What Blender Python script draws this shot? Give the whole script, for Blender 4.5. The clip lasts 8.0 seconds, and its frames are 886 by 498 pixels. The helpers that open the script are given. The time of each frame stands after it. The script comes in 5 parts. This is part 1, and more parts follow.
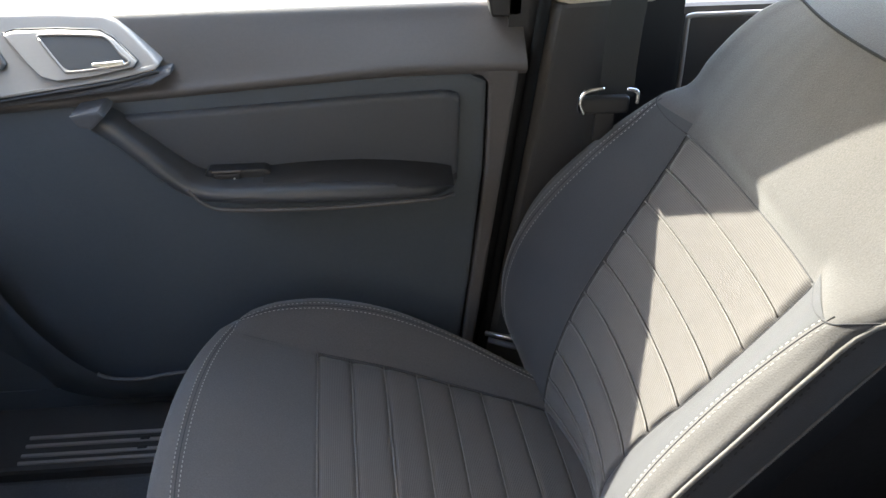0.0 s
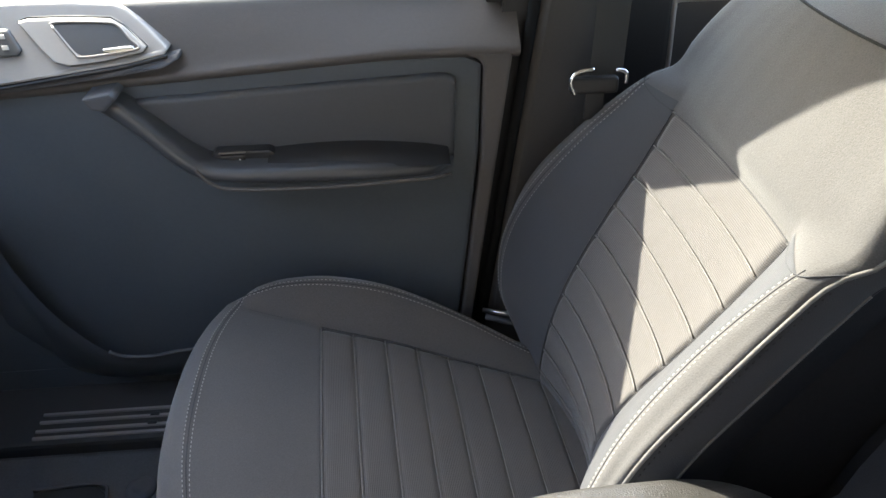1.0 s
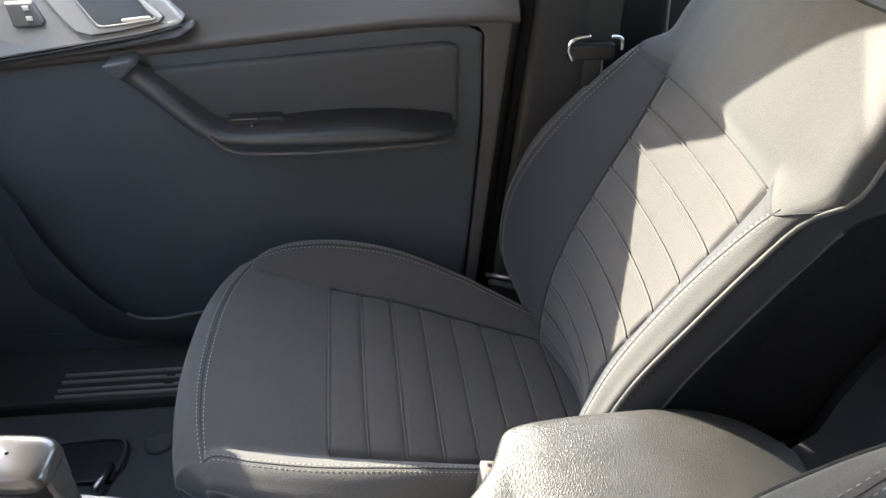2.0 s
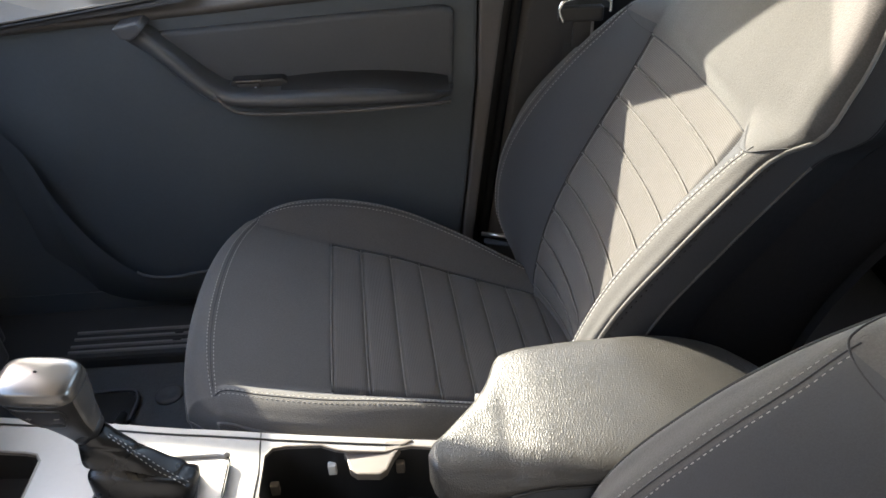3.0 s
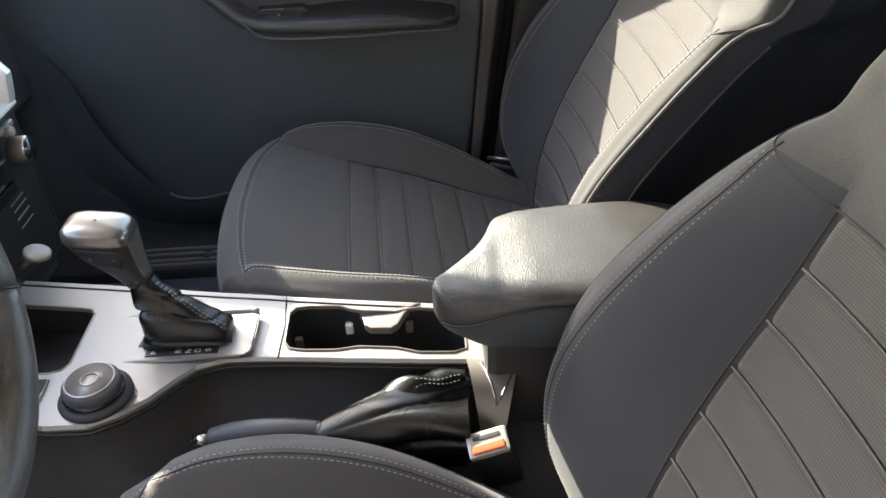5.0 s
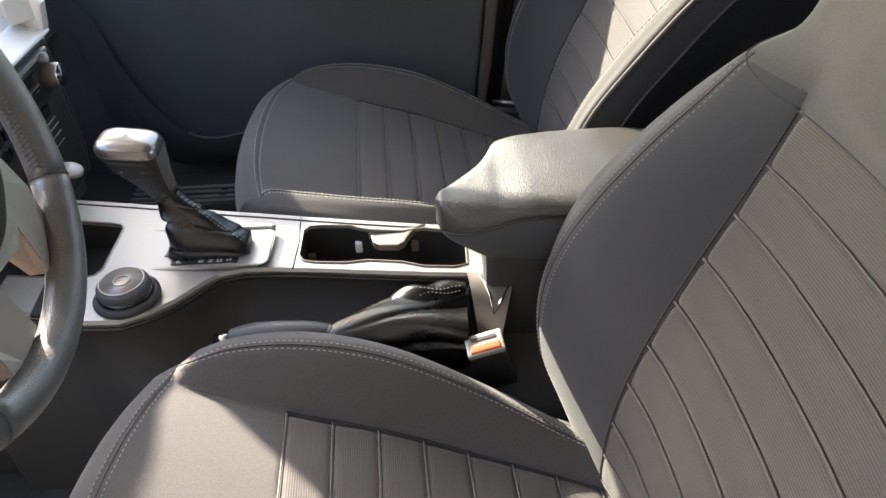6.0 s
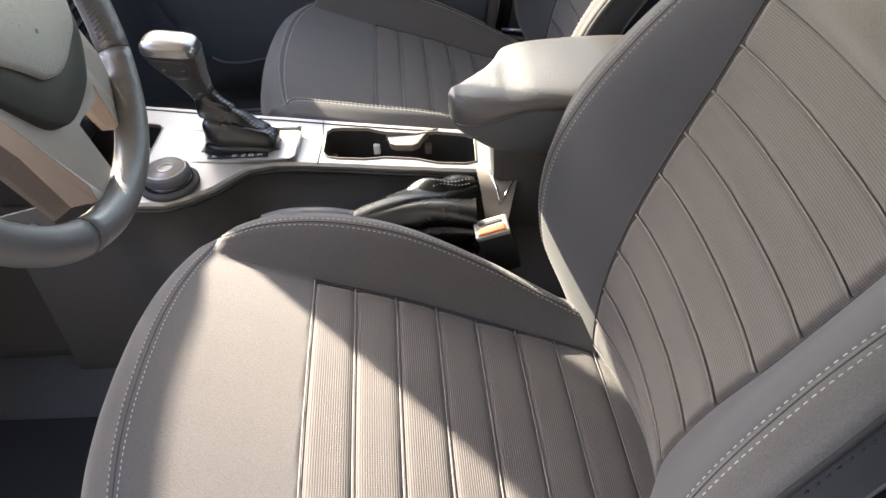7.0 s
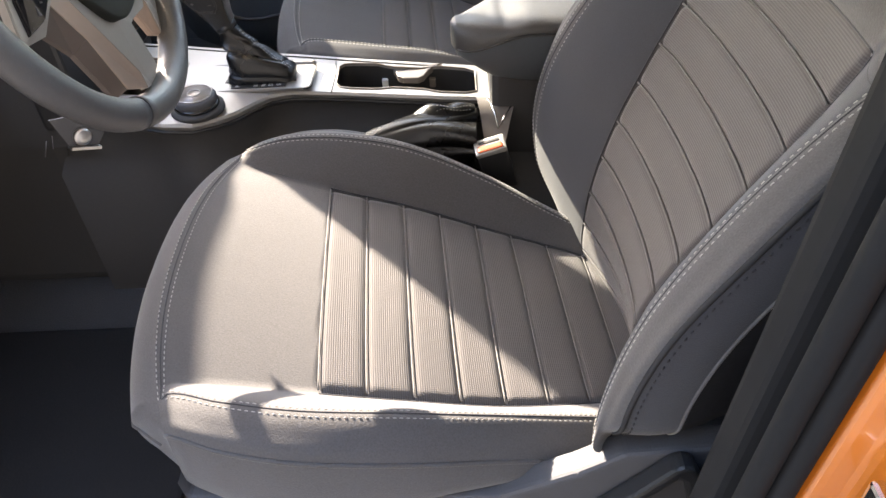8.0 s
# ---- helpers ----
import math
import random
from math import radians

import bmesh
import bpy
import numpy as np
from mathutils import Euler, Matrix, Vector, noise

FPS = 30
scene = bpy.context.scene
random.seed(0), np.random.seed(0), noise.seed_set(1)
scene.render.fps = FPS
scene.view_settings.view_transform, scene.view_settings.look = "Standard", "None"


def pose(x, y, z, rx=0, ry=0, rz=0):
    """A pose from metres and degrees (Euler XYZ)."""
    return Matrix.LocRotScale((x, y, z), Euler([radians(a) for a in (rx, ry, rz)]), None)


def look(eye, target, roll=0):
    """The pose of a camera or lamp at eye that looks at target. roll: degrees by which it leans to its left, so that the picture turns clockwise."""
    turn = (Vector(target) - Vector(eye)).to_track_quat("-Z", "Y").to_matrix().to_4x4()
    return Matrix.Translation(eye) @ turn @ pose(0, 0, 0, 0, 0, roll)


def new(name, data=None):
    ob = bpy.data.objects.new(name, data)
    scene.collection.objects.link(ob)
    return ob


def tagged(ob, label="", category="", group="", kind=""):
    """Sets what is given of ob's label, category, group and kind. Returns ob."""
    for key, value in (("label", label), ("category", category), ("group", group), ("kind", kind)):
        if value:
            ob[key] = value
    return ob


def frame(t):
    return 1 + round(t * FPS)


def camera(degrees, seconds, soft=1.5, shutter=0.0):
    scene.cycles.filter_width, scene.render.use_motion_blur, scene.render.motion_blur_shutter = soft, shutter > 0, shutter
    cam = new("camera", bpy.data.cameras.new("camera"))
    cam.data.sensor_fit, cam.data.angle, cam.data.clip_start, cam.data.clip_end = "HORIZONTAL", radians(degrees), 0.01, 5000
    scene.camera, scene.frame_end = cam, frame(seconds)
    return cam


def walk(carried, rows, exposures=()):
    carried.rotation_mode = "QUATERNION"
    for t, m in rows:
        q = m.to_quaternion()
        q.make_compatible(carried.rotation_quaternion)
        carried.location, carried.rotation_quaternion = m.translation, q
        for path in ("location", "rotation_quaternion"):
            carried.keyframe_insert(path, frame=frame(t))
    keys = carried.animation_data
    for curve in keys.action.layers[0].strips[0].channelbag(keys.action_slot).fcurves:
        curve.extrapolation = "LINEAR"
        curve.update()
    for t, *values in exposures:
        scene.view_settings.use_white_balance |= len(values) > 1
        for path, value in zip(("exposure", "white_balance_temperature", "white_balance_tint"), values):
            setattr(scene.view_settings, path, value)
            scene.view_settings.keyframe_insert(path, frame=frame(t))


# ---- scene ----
cam = camera(60.7, 8.0)
PATH = [
    (0, (0.02, -0.04, 1.07), (0.128, 1.611, -0.054), -0.8),
    (0.5, (0.021, -0.067, 1.067), (0.128, 1.582, -0.06), -1.0),
    (1, (0.021, -0.096, 1.065), (0.125, 1.556, -0.057), -1.3),
    (2.3, (0.035, -0.185, 1.044), (0.096, 1.458, -0.094), -2.1),
    (2.5, (0.029, -0.199, 1.043), (0.105, 1.436, -0.108), -1.9),
    (3, (0.033, -0.236, 1.032), (0.097, 1.397, -0.121), -2.3),
    (3.5, (0.036, -0.273, 1.022), (0.091, 1.351, -0.144), -2.6),
    (4, (0.031, -0.308, 1.009), (0.073, 1.297, -0.185), -2.9),
    (4.5, (0.032, -0.357, 0.997), (0.068, 1.269, -0.167), -3.0),
    (4.7, (0.033, -0.377, 0.989), (0.064, 1.259, -0.161), -3.0),
    (5.8, (0.043, -0.48, 0.975), (0.037, 1.093, -0.26), -3.6),
    (6, (0.039, -0.499, 0.971), (0.032, 1.08, -0.256), -3.0),
    (6.5, (0.033, -0.567, 0.963), (0.014, 0.965, -0.322), -3.0),
    (7, (0.031, -0.632, 0.96), (-0.001, 0.886, -0.342), -3.1),
    (7.5, (0.037, -0.694, 0.955), (0.002, 0.846, -0.32), -3.4),
    (8, (0.034, -0.776, 0.947), (-0.018, 0.724, -0.375), -3.8),
]
walk(cam, [(t, look(eye, target, roll)) for t, eye, target, roll in PATH],
     exposures=[(0.0, 4.32, 6900, 10), (1.0, 4.33, 6950, 10), (2.5, 4.26, 7150, 11), (3.5, 4.03, 7300, 11), (4.5, 4.11, 7200, 11), (6.0, 4.19, 7450, 12), (6.5, 4.54, 7500, 13), (7.5, 4.44, 7500, 14), (8.0, 4.40, 7450, 15)])

# ---- daylight ----
SUN = Vector((-0.74, 1.0, 0.70)).normalized()      # towards the sun
world = bpy.data.worlds.new("sky")
scene.world = world
world.use_nodes = True
wn = world.node_tree.nodes
wl = world.node_tree.links
sky = wn.new("ShaderNodeTexSky")
sky.sky_type = "NISHITA"
sky.sun_disc = False
sky.sun_elevation = math.asin(SUN.z)
sky.sun_rotation = math.atan2(SUN.x, SUN.y)
wl.new(sky.outputs[0], wn["Background"].inputs[0])
wn["Background"].inputs[1].default_value = 0.15
sun_data = bpy.data.lights.new("sun", "SUN")
sun_data.energy = 2.14
sun_data.angle = radians(0.6)
sun_data.color = (1.0, 0.95, 0.87)
sun = new("sun", sun_data)
sun.matrix_world = look(SUN * 10, (0, 0, 0))


# ---- materials ----
def material(name, colour, rough=0.6, metal=0.0, spec=0.5, grain=0.0, grain_size=200.0, bump=0.0, bump_size=400.0,
             stain=0.0, stain_size=9.0, coat=0.0, sheen=0.0):
    m = bpy.data.materials.new(name)
    m.use_nodes = True
    nt = m.node_tree
    b = nt.nodes["Principled BSDF"]
    b.inputs["Roughness"].default_value = rough
    b.inputs["Metallic"].default_value = metal
    b.inputs["Specular IOR Level"].default_value = spec
    b.inputs["Coat Weight"].default_value = coat
    b.inputs["Sheen Weight"].default_value = sheen
    co = nt.nodes.new("ShaderNodeTexCoord")
    big = nt.nodes.new("ShaderNodeTexNoise")
    big.inputs["Scale"].default_value = stain_size
    big.inputs["Detail"].default_value = 5.0
    fine = nt.nodes.new("ShaderNodeTexNoise")
    fine.inputs["Scale"].default_value = grain_size
    fine.inputs["Detail"].default_value = 3.0
    nt.links.new(co.outputs["Object"], big.inputs["Vector"])
    nt.links.new(co.outputs["Object"], fine.inputs["Vector"])
    factor = nt.nodes.new("ShaderNodeMath")
    factor.operation = "MULTIPLY_ADD"
    nt.links.new(big.outputs["Fac"], factor.inputs[0])
    factor.inputs[1].default_value = 2 * stain
    factor.inputs[2].default_value = 1 - stain
    factor2 = nt.nodes.new("ShaderNodeMath")
    factor2.operation = "MULTIPLY_ADD"
    nt.links.new(fine.outputs["Fac"], factor2.inputs[0])
    factor2.inputs[1].default_value = 2 * grain
    factor2.inputs[2].default_value = 1 - grain
    both = nt.nodes.new("ShaderNodeMath")
    both.operation = "MULTIPLY"
    nt.links.new(factor.outputs[0], both.inputs[0])
    nt.links.new(factor2.outputs[0], both.inputs[1])
    mix = nt.nodes.new("ShaderNodeVectorMath")
    mix.operation = "SCALE"
    mix.inputs[0].default_value = colour
    nt.links.new(both.outputs[0], mix.inputs["Scale"])
    nt.links.new(mix.outputs[0], b.inputs["Base Color"])
    rr = nt.nodes.new("ShaderNodeMath")
    rr.operation = "MULTIPLY_ADD"
    nt.links.new(big.outputs["Fac"], rr.inputs[0])
    rr.inputs[1].default_value = 0.16
    rr.inputs[2].default_value = rough - 0.08
    nt.links.new(rr.outputs[0], b.inputs["Roughness"])
    if bump:
        h = nt.nodes.new("ShaderNodeTexNoise")
        h.inputs["Scale"].default_value = bump_size
        h.inputs["Detail"].default_value = 2.0
        nt.links.new(co.outputs["Object"], h.inputs["Vector"])
        bn = nt.nodes.new("ShaderNodeBump")
        bn.inputs["Strength"].default_value = bump
        bn.inputs["Distance"].default_value = 0.001
        nt.links.new(h.outputs["Fac"], bn.inputs["Height"])
        nt.links.new(bn.outputs["Normal"], b.inputs["Normal"])
    return m


def leather_grain(m, size, strength):
    nt = m.node_tree
    b = nt.nodes["Principled BSDF"]
    co = nt.nodes.new("ShaderNodeTexCoord")
    v = nt.nodes.new("ShaderNodeTexVoronoi")
    v.feature = "DISTANCE_TO_EDGE"
    v.inputs["Scale"].default_value = size
    nt.links.new(co.outputs["Object"], v.inputs["Vector"])
    bn = nt.nodes.new("ShaderNodeBump")
    bn.inputs["Strength"].default_value = strength
    bn.inputs["Distance"].default_value = 0.001
    nt.links.new(v.outputs["Distance"], bn.inputs["Height"])
    nt.links.new(bn.outputs["Normal"], b.inputs["Normal"])
    return m


def ribbed(name, colour):
    """Woven cord: fine ribs along the second UV axis, UVs in metres."""
    m = material(name, colour, rough=0.85, spec=0.25, grain=0.12, grain_size=900, stain=0.10, stain_size=14, sheen=0.15)
    nt = m.node_tree
    b = nt.nodes["Principled BSDF"]
    uv = nt.nodes.new("ShaderNodeUVMap")
    sep = nt.nodes.new("ShaderNodeSeparateXYZ")
    nt.links.new(uv.outputs[0], sep.inputs[0])

    def comb(axis, pitch):
        k = nt.nodes.new("ShaderNodeMath")
        k.operation = "MULTIPLY"
        k.inputs[1].default_value = 2 * math.pi / pitch
        nt.links.new(sep.outputs[axis], k.inputs[0])
        s = nt.nodes.new("ShaderNodeMath")
        s.operation = "SINE"
        nt.links.new(k.outputs[0], s.inputs[0])
        return s

    rib = comb(0, 0.0024)
    weave = comb(1, 0.0024)
    add = nt.nodes.new("ShaderNodeMath")
    add.operation = "MULTIPLY_ADD"
    nt.links.new(weave.outputs[0], add.inputs[0])
    add.inputs[1].default_value = 0.22
    nt.links.new(rib.outputs[0], add.inputs[2])
    bn = nt.nodes.new("ShaderNodeBump")
    bn.inputs["Strength"].default_value = 0.28
    bn.inputs["Distance"].default_value = 0.0008
    nt.links.new(add.outputs[0], bn.inputs["Height"])
    nt.links.new(bn.outputs["Normal"], b.inputs["Normal"])
    # colour follows the rib wave: crests paler, grooves darker
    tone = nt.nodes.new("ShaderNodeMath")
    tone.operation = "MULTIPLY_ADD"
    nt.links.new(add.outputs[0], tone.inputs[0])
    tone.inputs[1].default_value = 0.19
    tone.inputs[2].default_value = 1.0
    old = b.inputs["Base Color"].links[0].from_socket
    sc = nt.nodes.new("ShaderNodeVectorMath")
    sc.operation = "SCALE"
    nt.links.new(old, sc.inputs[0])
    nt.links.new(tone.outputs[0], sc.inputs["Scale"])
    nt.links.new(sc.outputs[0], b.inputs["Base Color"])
    return m


FABRIC = material("seat_fabric", (0.077, 0.0735, 0.0725), rough=0.88, spec=0.25, grain=0.34, grain_size=600, bump=0.32, bump_size=620, stain=0.10, stain_size=12, sheen=0.2)
# seat cloth darkened: shade on the inner bolsters is put into the colour
FABRIC_SHADED = material("fabric_shaded", (0.050, 0.051, 0.056), rough=0.85, spec=0.25, grain=0.16, grain_size=700, bump=0.22, bump_size=800, stain=0.08, stain_size=12, sheen=0.15)
FABRIC_SIDE = material("seat_side_fabric", (0.036, 0.036, 0.040), rough=0.85, spec=0.25, grain=0.15, grain_size=800, bump=0.35, bump_size=900, stain=0.08, sheen=0.15)
RIB = ribbed("ribbed_fabric", (0.091, 0.084, 0.081))
BACKCLOTH = material("seat_back_vinyl", (0.020, 0.020, 0.022), rough=0.9, spec=0.1, grain=0.2, bump=0.2)
# paler than the cloth: light caught on the seam edges is painted in
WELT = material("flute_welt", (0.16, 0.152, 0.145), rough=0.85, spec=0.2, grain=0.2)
THREAD = material("thread", (0.33, 0.32, 0.30), rough=0.8, grain=0.2, grain_size=600)
PIPING = material("piping", (0.035, 0.035, 0.036), rough=0.9, spec=0.1, grain=0.2)
DOOR_UPPER = material("door_upper_vinyl", (0.088, 0.080, 0.077), rough=0.66, grain=0.08, bump=0.25, bump_size=700, stain=0.06)
PILLAR = material("pillar_plastic", (0.050, 0.047, 0.045), rough=0.6, grain=0.08, bump=0.2, bump_size=700, stain=0.08)
DOOR_LOWER = material("door_plastic", (0.070, 0.082, 0.094), rough=0.55, grain=0.08, bump=0.25, bump_size=700, stain=0.1)
ARM_PLASTIC = material("armrest_plastic", (0.050, 0.052, 0.056), rough=0.34, spec=0.6, grain=0.06, bump=0.12, bump_size=700, stain=0.06)
DOOR_INSERT = material("door_insert_vinyl", (0.062, 0.065, 0.071), rough=0.6, grain=0.08, bump=0.2, bump_size=600, stain=0.06)
SILVER = material("satin_silver_plastic", (0.33, 0.315, 0.297), rough=0.42, metal=0.5, grain=0.03, stain=0.06)
# brighter copy of SILVER: light on the stack is put into the colour
LIT_SILVER = material("lit_silver_plastic", (0.56, 0.54, 0.52), rough=0.4, metal=0.35, grain=0.03, stain=0.05)
CHROME = material("bright_trim", (0.75, 0.75, 0.74), rough=0.16, metal=1.0, grain=0.02)
PLASTIC = material("dark_plastic", (0.050, 0.049, 0.049), rough=0.6, spec=0.25, grain=0.08, bump=0.2, bump_size=800, stain=0.1)
SHIELD = material("seat_shield_plastic", (0.075, 0.076, 0.082), rough=0.7, spec=0.3, grain=0.25, grain_size=900, bump=0.3, bump_size=900, stain=0.08)
BLACK = material("black_plastic", (0.020, 0.020, 0.021), rough=0.42, grain=0.05)
GLOSS = material("gloss_black", (0.010, 0.010, 0.011), rough=0.15, grain=0.02)
ARMVINYL = leather_grain(material("armrest_vinyl", (0.030, 0.028, 0.026), rough=0.44, spec=0.9, grain=0.08, stain=0.3, stain_size=22), 420, 0.7)
LEATHER = leather_grain(material("black_leather", (0.006, 0.0058, 0.0058), rough=0.27, spec=0.5, grain=0.05, stain=0.2), 700, 0.25)
WHEEL_LEATHER = leather_grain(material("wheel_leather", (0.072, 0.070, 0.073), rough=0.42, spec=0.5, grain=0.08, stain=0.2), 800, 0.3)
HUB = leather_grain(material("hub_vinyl", (0.185, 0.177, 0.167), rough=0.55, grain=0.1), 420, 0.8)
HUB_SHIELD = material("hub_shield_plastic", (0.014, 0.015, 0.013), rough=0.6, spec=0.25, grain=0.06, bump=0.1, bump_size=900)
RIM_GRIP = leather_grain(material("rim_grip_leather", (0.085, 0.083, 0.083), rough=0.40, spec=0.5, grain=0.15, stain=0.3, stain_size=60), 420, 0.35)
# darker copy of the spoke trim: underside shade is put into the colour
SPOKE_SHADED = material("spoke_trim_shaded", (0.105, 0.082, 0.071), rough=0.5, metal=0.2, grain=0.05, stain=0.06)
# greige spoke trim with the orange bodywork's reflection put into the colour
REFLECT_TINT = material("spoke_reflection_tint", (0.36, 0.268, 0.218), rough=0.42, metal=0.3, grain=0.04, stain=0.06)
KNOB_SILVER = material("knob_satin_metal", (0.17, 0.16, 0.15), rough=0.25, metal=0.75, grain=0.04, stain=0.08)
KNOB_BODY = material("knob_plastic", (0.026, 0.025, 0.024), rough=0.32, grain=0.08, bump=0.15)
WHEEL_SPOKE = material("wheel_spoke_trim", (0.27, 0.243, 0.220), rough=0.45, metal=0.3, grain=0.04, stain=0.06)
DOOR_SILVER = material("door_bezel_silver", (0.30, 0.28, 0.26), rough=0.46, metal=0.3, grain=0.04, stain=0.06)
SPOKE = material("spoke_silver", (0.20, 0.175, 0.155), rough=0.4, metal=0.4, grain=0.03, stain=0.05)
CARPET = material("carpet", (0.065, 0.066, 0.069), rough=0.95, spec=0.1, grain=0.5, grain_size=500, bump=1.0, bump_size=600, stain=0.2)
MAT = material("floor_mat", (0.080, 0.084, 0.090), rough=0.9, spec=0.15, grain=0.3, grain_size=400, bump=0.8, bump_size=500, stain=0.2)
# darker copy of MAT: the driver footwell's shade is put into the colour
MAT_SHADED = material("floor_mat_shaded", (0.016, 0.016, 0.017), rough=0.85, spec=0.15, grain=0.2, grain_size=300, bump=0.5, bump_size=300, stain=0.2)
RUBBER = material("rubber_seal", (0.011, 0.0115, 0.0125), rough=0.85, spec=0.15, grain=0.1)
ORANGE = material("orange_paint", (0.47, 0.125, 0.012), rough=0.25, metal=0.1, coat=0.6, grain=0.03, stain=0.05)
HEADLINER = material("headliner", (0.42, 0.38, 0.32), rough=0.9, grain=0.1, grain_size=500, bump=0.4)
BELT = material("belt_webbing", (0.030, 0.031, 0.030), rough=0.7, grain=0.15, grain_size=800, bump=0.4, bump_size=700)
RED = material("release_button", (0.62, 0.10, 0.03), rough=0.4, grain=0.03)
METAL = material("bare_metal", (0.55, 0.55, 0.55), rough=0.3, metal=1.0, grain=0.05)
WHITE = material("white_print", (0.7, 0.7, 0.68), rough=0.6)
ASPHALT = material("concrete_yard", (0.15, 0.145, 0.135), rough=0.9, grain=0.3, grain_size=60, bump=0.6, bump_size=80, stain=0.2, stain_size=0.8)
WALL = material("dark_wall", (0.05, 0.05, 0.052), rough=0.9, grain=0.2, grain_size=30, stain=0.3, stain_size=1.2, bump=0.4, bump_size=60)


# ---- builders ----
def mesh_object(name, verts, faces, mat, parent=None, label="", smooth=True, uvs=None):
    me = bpy.data.meshes.new(name)
    me.from_pydata([tuple(v) for v in verts], [], faces)
    me.materials.append(mat)
    if smooth:
        me.polygons.foreach_set("use_smooth", [True] * len(me.polygons))
    if uvs is not None:
        lay = me.uv_layers.new(name="UVMap")
        for lp in me.loops:
            lay.data[lp.index].uv = uvs[lp.vertex_index]
    me.update()
    ob = new(name, me)
    if parent is not None:
        ob.parent = parent
    if label:
        ob["label"] = label
    return ob


def part(name, bm, mat, parent=None, label="", smooth=False):
    me = bpy.data.meshes.new(name)
    bmesh.ops.recalc_face_normals(bm, faces=bm.faces[:])
    bm.to_mesh(me)
    bm.free()
    me.materials.append(mat)
    if smooth:
        me.polygons.foreach_set("use_smooth", [True] * len(me.polygons))
    ob = new(name, me)
    if parent is not None:
        ob.parent = parent
    if label:
        ob["label"] = label
    return ob


def thing(name, label, category, group="", kind=""):
    return tagged(new(name), label, category, group, kind)


def grid(name, f, nu, nv, mat, parent=None, label="", us=(0, 1), vs=(0, 1), uv=False, wrap=False):
    """A sheet of nu by nv cells over f(u, v)."""
    verts, uvs = [], []
    cols = nv if wrap else nv + 1
    for i in range(nu + 1):
        u = us[0] + (us[1] - us[0]) * i / nu
        for j in range(cols):
            v = vs[0] + (vs[1] - vs[0]) * j / nv
            verts.append(f(u, v))
    if uv:
        P = [Vector(p) for p in verts]
        mid = (nv // 2)
        lu = [0.0]
        for i in range(nu):
            lu.append(lu[-1] + (P[(i + 1) * cols + mid] - P[i * cols + mid]).length)
        for i in range(nu + 1):
            lv = 0.0
            for j in range(cols):
                if j:
                    lv += (P[i * cols + j] - P[i * cols + j - 1]).length
                uvs.append((lu[i], lv))
    faces = []
    for i in range(nu):
        for j in range(nv):
            a, b = i * cols + j, i * cols + (j + 1) % cols
            faces.append((a, b, b + cols, a + cols))
    return mesh_object(name, verts, faces, mat, parent, label, True, uvs if uv else None)


def box_bm(x0, x1, y0, y1, z0, z1, bevel=0.0, seg=2):
    bm = bmesh.new()
    bmesh.ops.create_cube(bm, size=1.0, matrix=Matrix.Translation(((x0 + x1) / 2, (y0 + y1) / 2, (z0 + z1) / 2)) @ Matrix.Diagonal((x1 - x0, y1 - y0, z1 - z0, 1)))
    if bevel:
        bmesh.ops.bevel(bm, geom=bm.edges[:], offset=bevel, segments=seg, profile=0.6, affect="EDGES")
    return bm


def prism_bm(pts, axis, a, b, bevel=0.0, seg=2):
    """A plate: the outline pts (pairs) in the plane across axis, from a to b along it."""
    bm = bmesh.new()

    def at(p, q, w):
        return {"x": (w, p, q), "y": (p, w, q), "z": (p, q, w)}[axis]

    lo = [bm.verts.new(at(p, q, a)) for p, q in pts]
    hi = [bm.verts.new(at(p, q, b)) for p, q in pts]
    n = len(pts)
    bm.faces.new(lo)
    bm.faces.new(hi)
    for i in range(n):
        bm.faces.new((lo[i], lo[(i + 1) % n], hi[(i + 1) % n], hi[i]))
    bmesh.ops.recalc_face_normals(bm, faces=bm.faces[:])
    if bevel:
        bmesh.ops.bevel(bm, geom=bm.edges[:], offset=bevel, segments=seg, profile=0.6, affect="EDGES")
    return bm


def spline(pts, n):
    """Catmull-Rom through pts, n points in all."""
    P = [Vector(p) for p in pts]
    out = []
    for k in range(n):
        t = (len(P) - 1) * k / (n - 1)
        i = min(int(t), len(P) - 2)
        f = t - i
        a, b, c, d = P[max(i - 1, 0)], P[i], P[i + 1], P[min(i + 2, len(P) - 1)]
        out.append(0.5 * ((2 * b) + (c - a) * f + (2 * a - 5 * b + 4 * c - d) * f * f + (3 * b - a - 3 * c + d) * f ** 3))
    return out


def tube(name, pts, radius, mat, parent=None, label="", sides=8, closed=False, squash=1.0):
    P = [Vector(p) for p in pts]
    n = len(P)
    rad = radius if callable(radius) else (lambda t: radius)
    verts, faces = [], []
    side = None
    for i, p in enumerate(P):
        d = (P[(i + 1) % n] - P[i - 1]) if closed else (P[min(i + 1, n - 1)] - P[max(i - 1, 0)])
        d.normalize()
        if side is None:
            side = d.orthogonal().normalized()
        side = (side - d * side.dot(d)).normalized()
        up = d.cross(side)
        r = rad(i / max(n - 1, 1))
        for k in range(sides):
            a = 2 * math.pi * k / sides
            verts.append(p + side * math.cos(a) * r + up * math.sin(a) * r * squash)
    for i in range(n if closed else n - 1):
        for k in range(sides):
            a, b = i * sides + k, i * sides + (k + 1) % sides
            c, d = ((i + 1) % n) * sides + (k + 1) % sides, ((i + 1) % n) * sides + k
            faces.append((a, b, c, d))
    if not closed:
        faces.append(tuple(range(sides - 1, -1, -1)))
        faces.append(tuple(range((n - 1) * sides, n * sides)))
    return mesh_object(name, verts, faces, mat, parent, label)


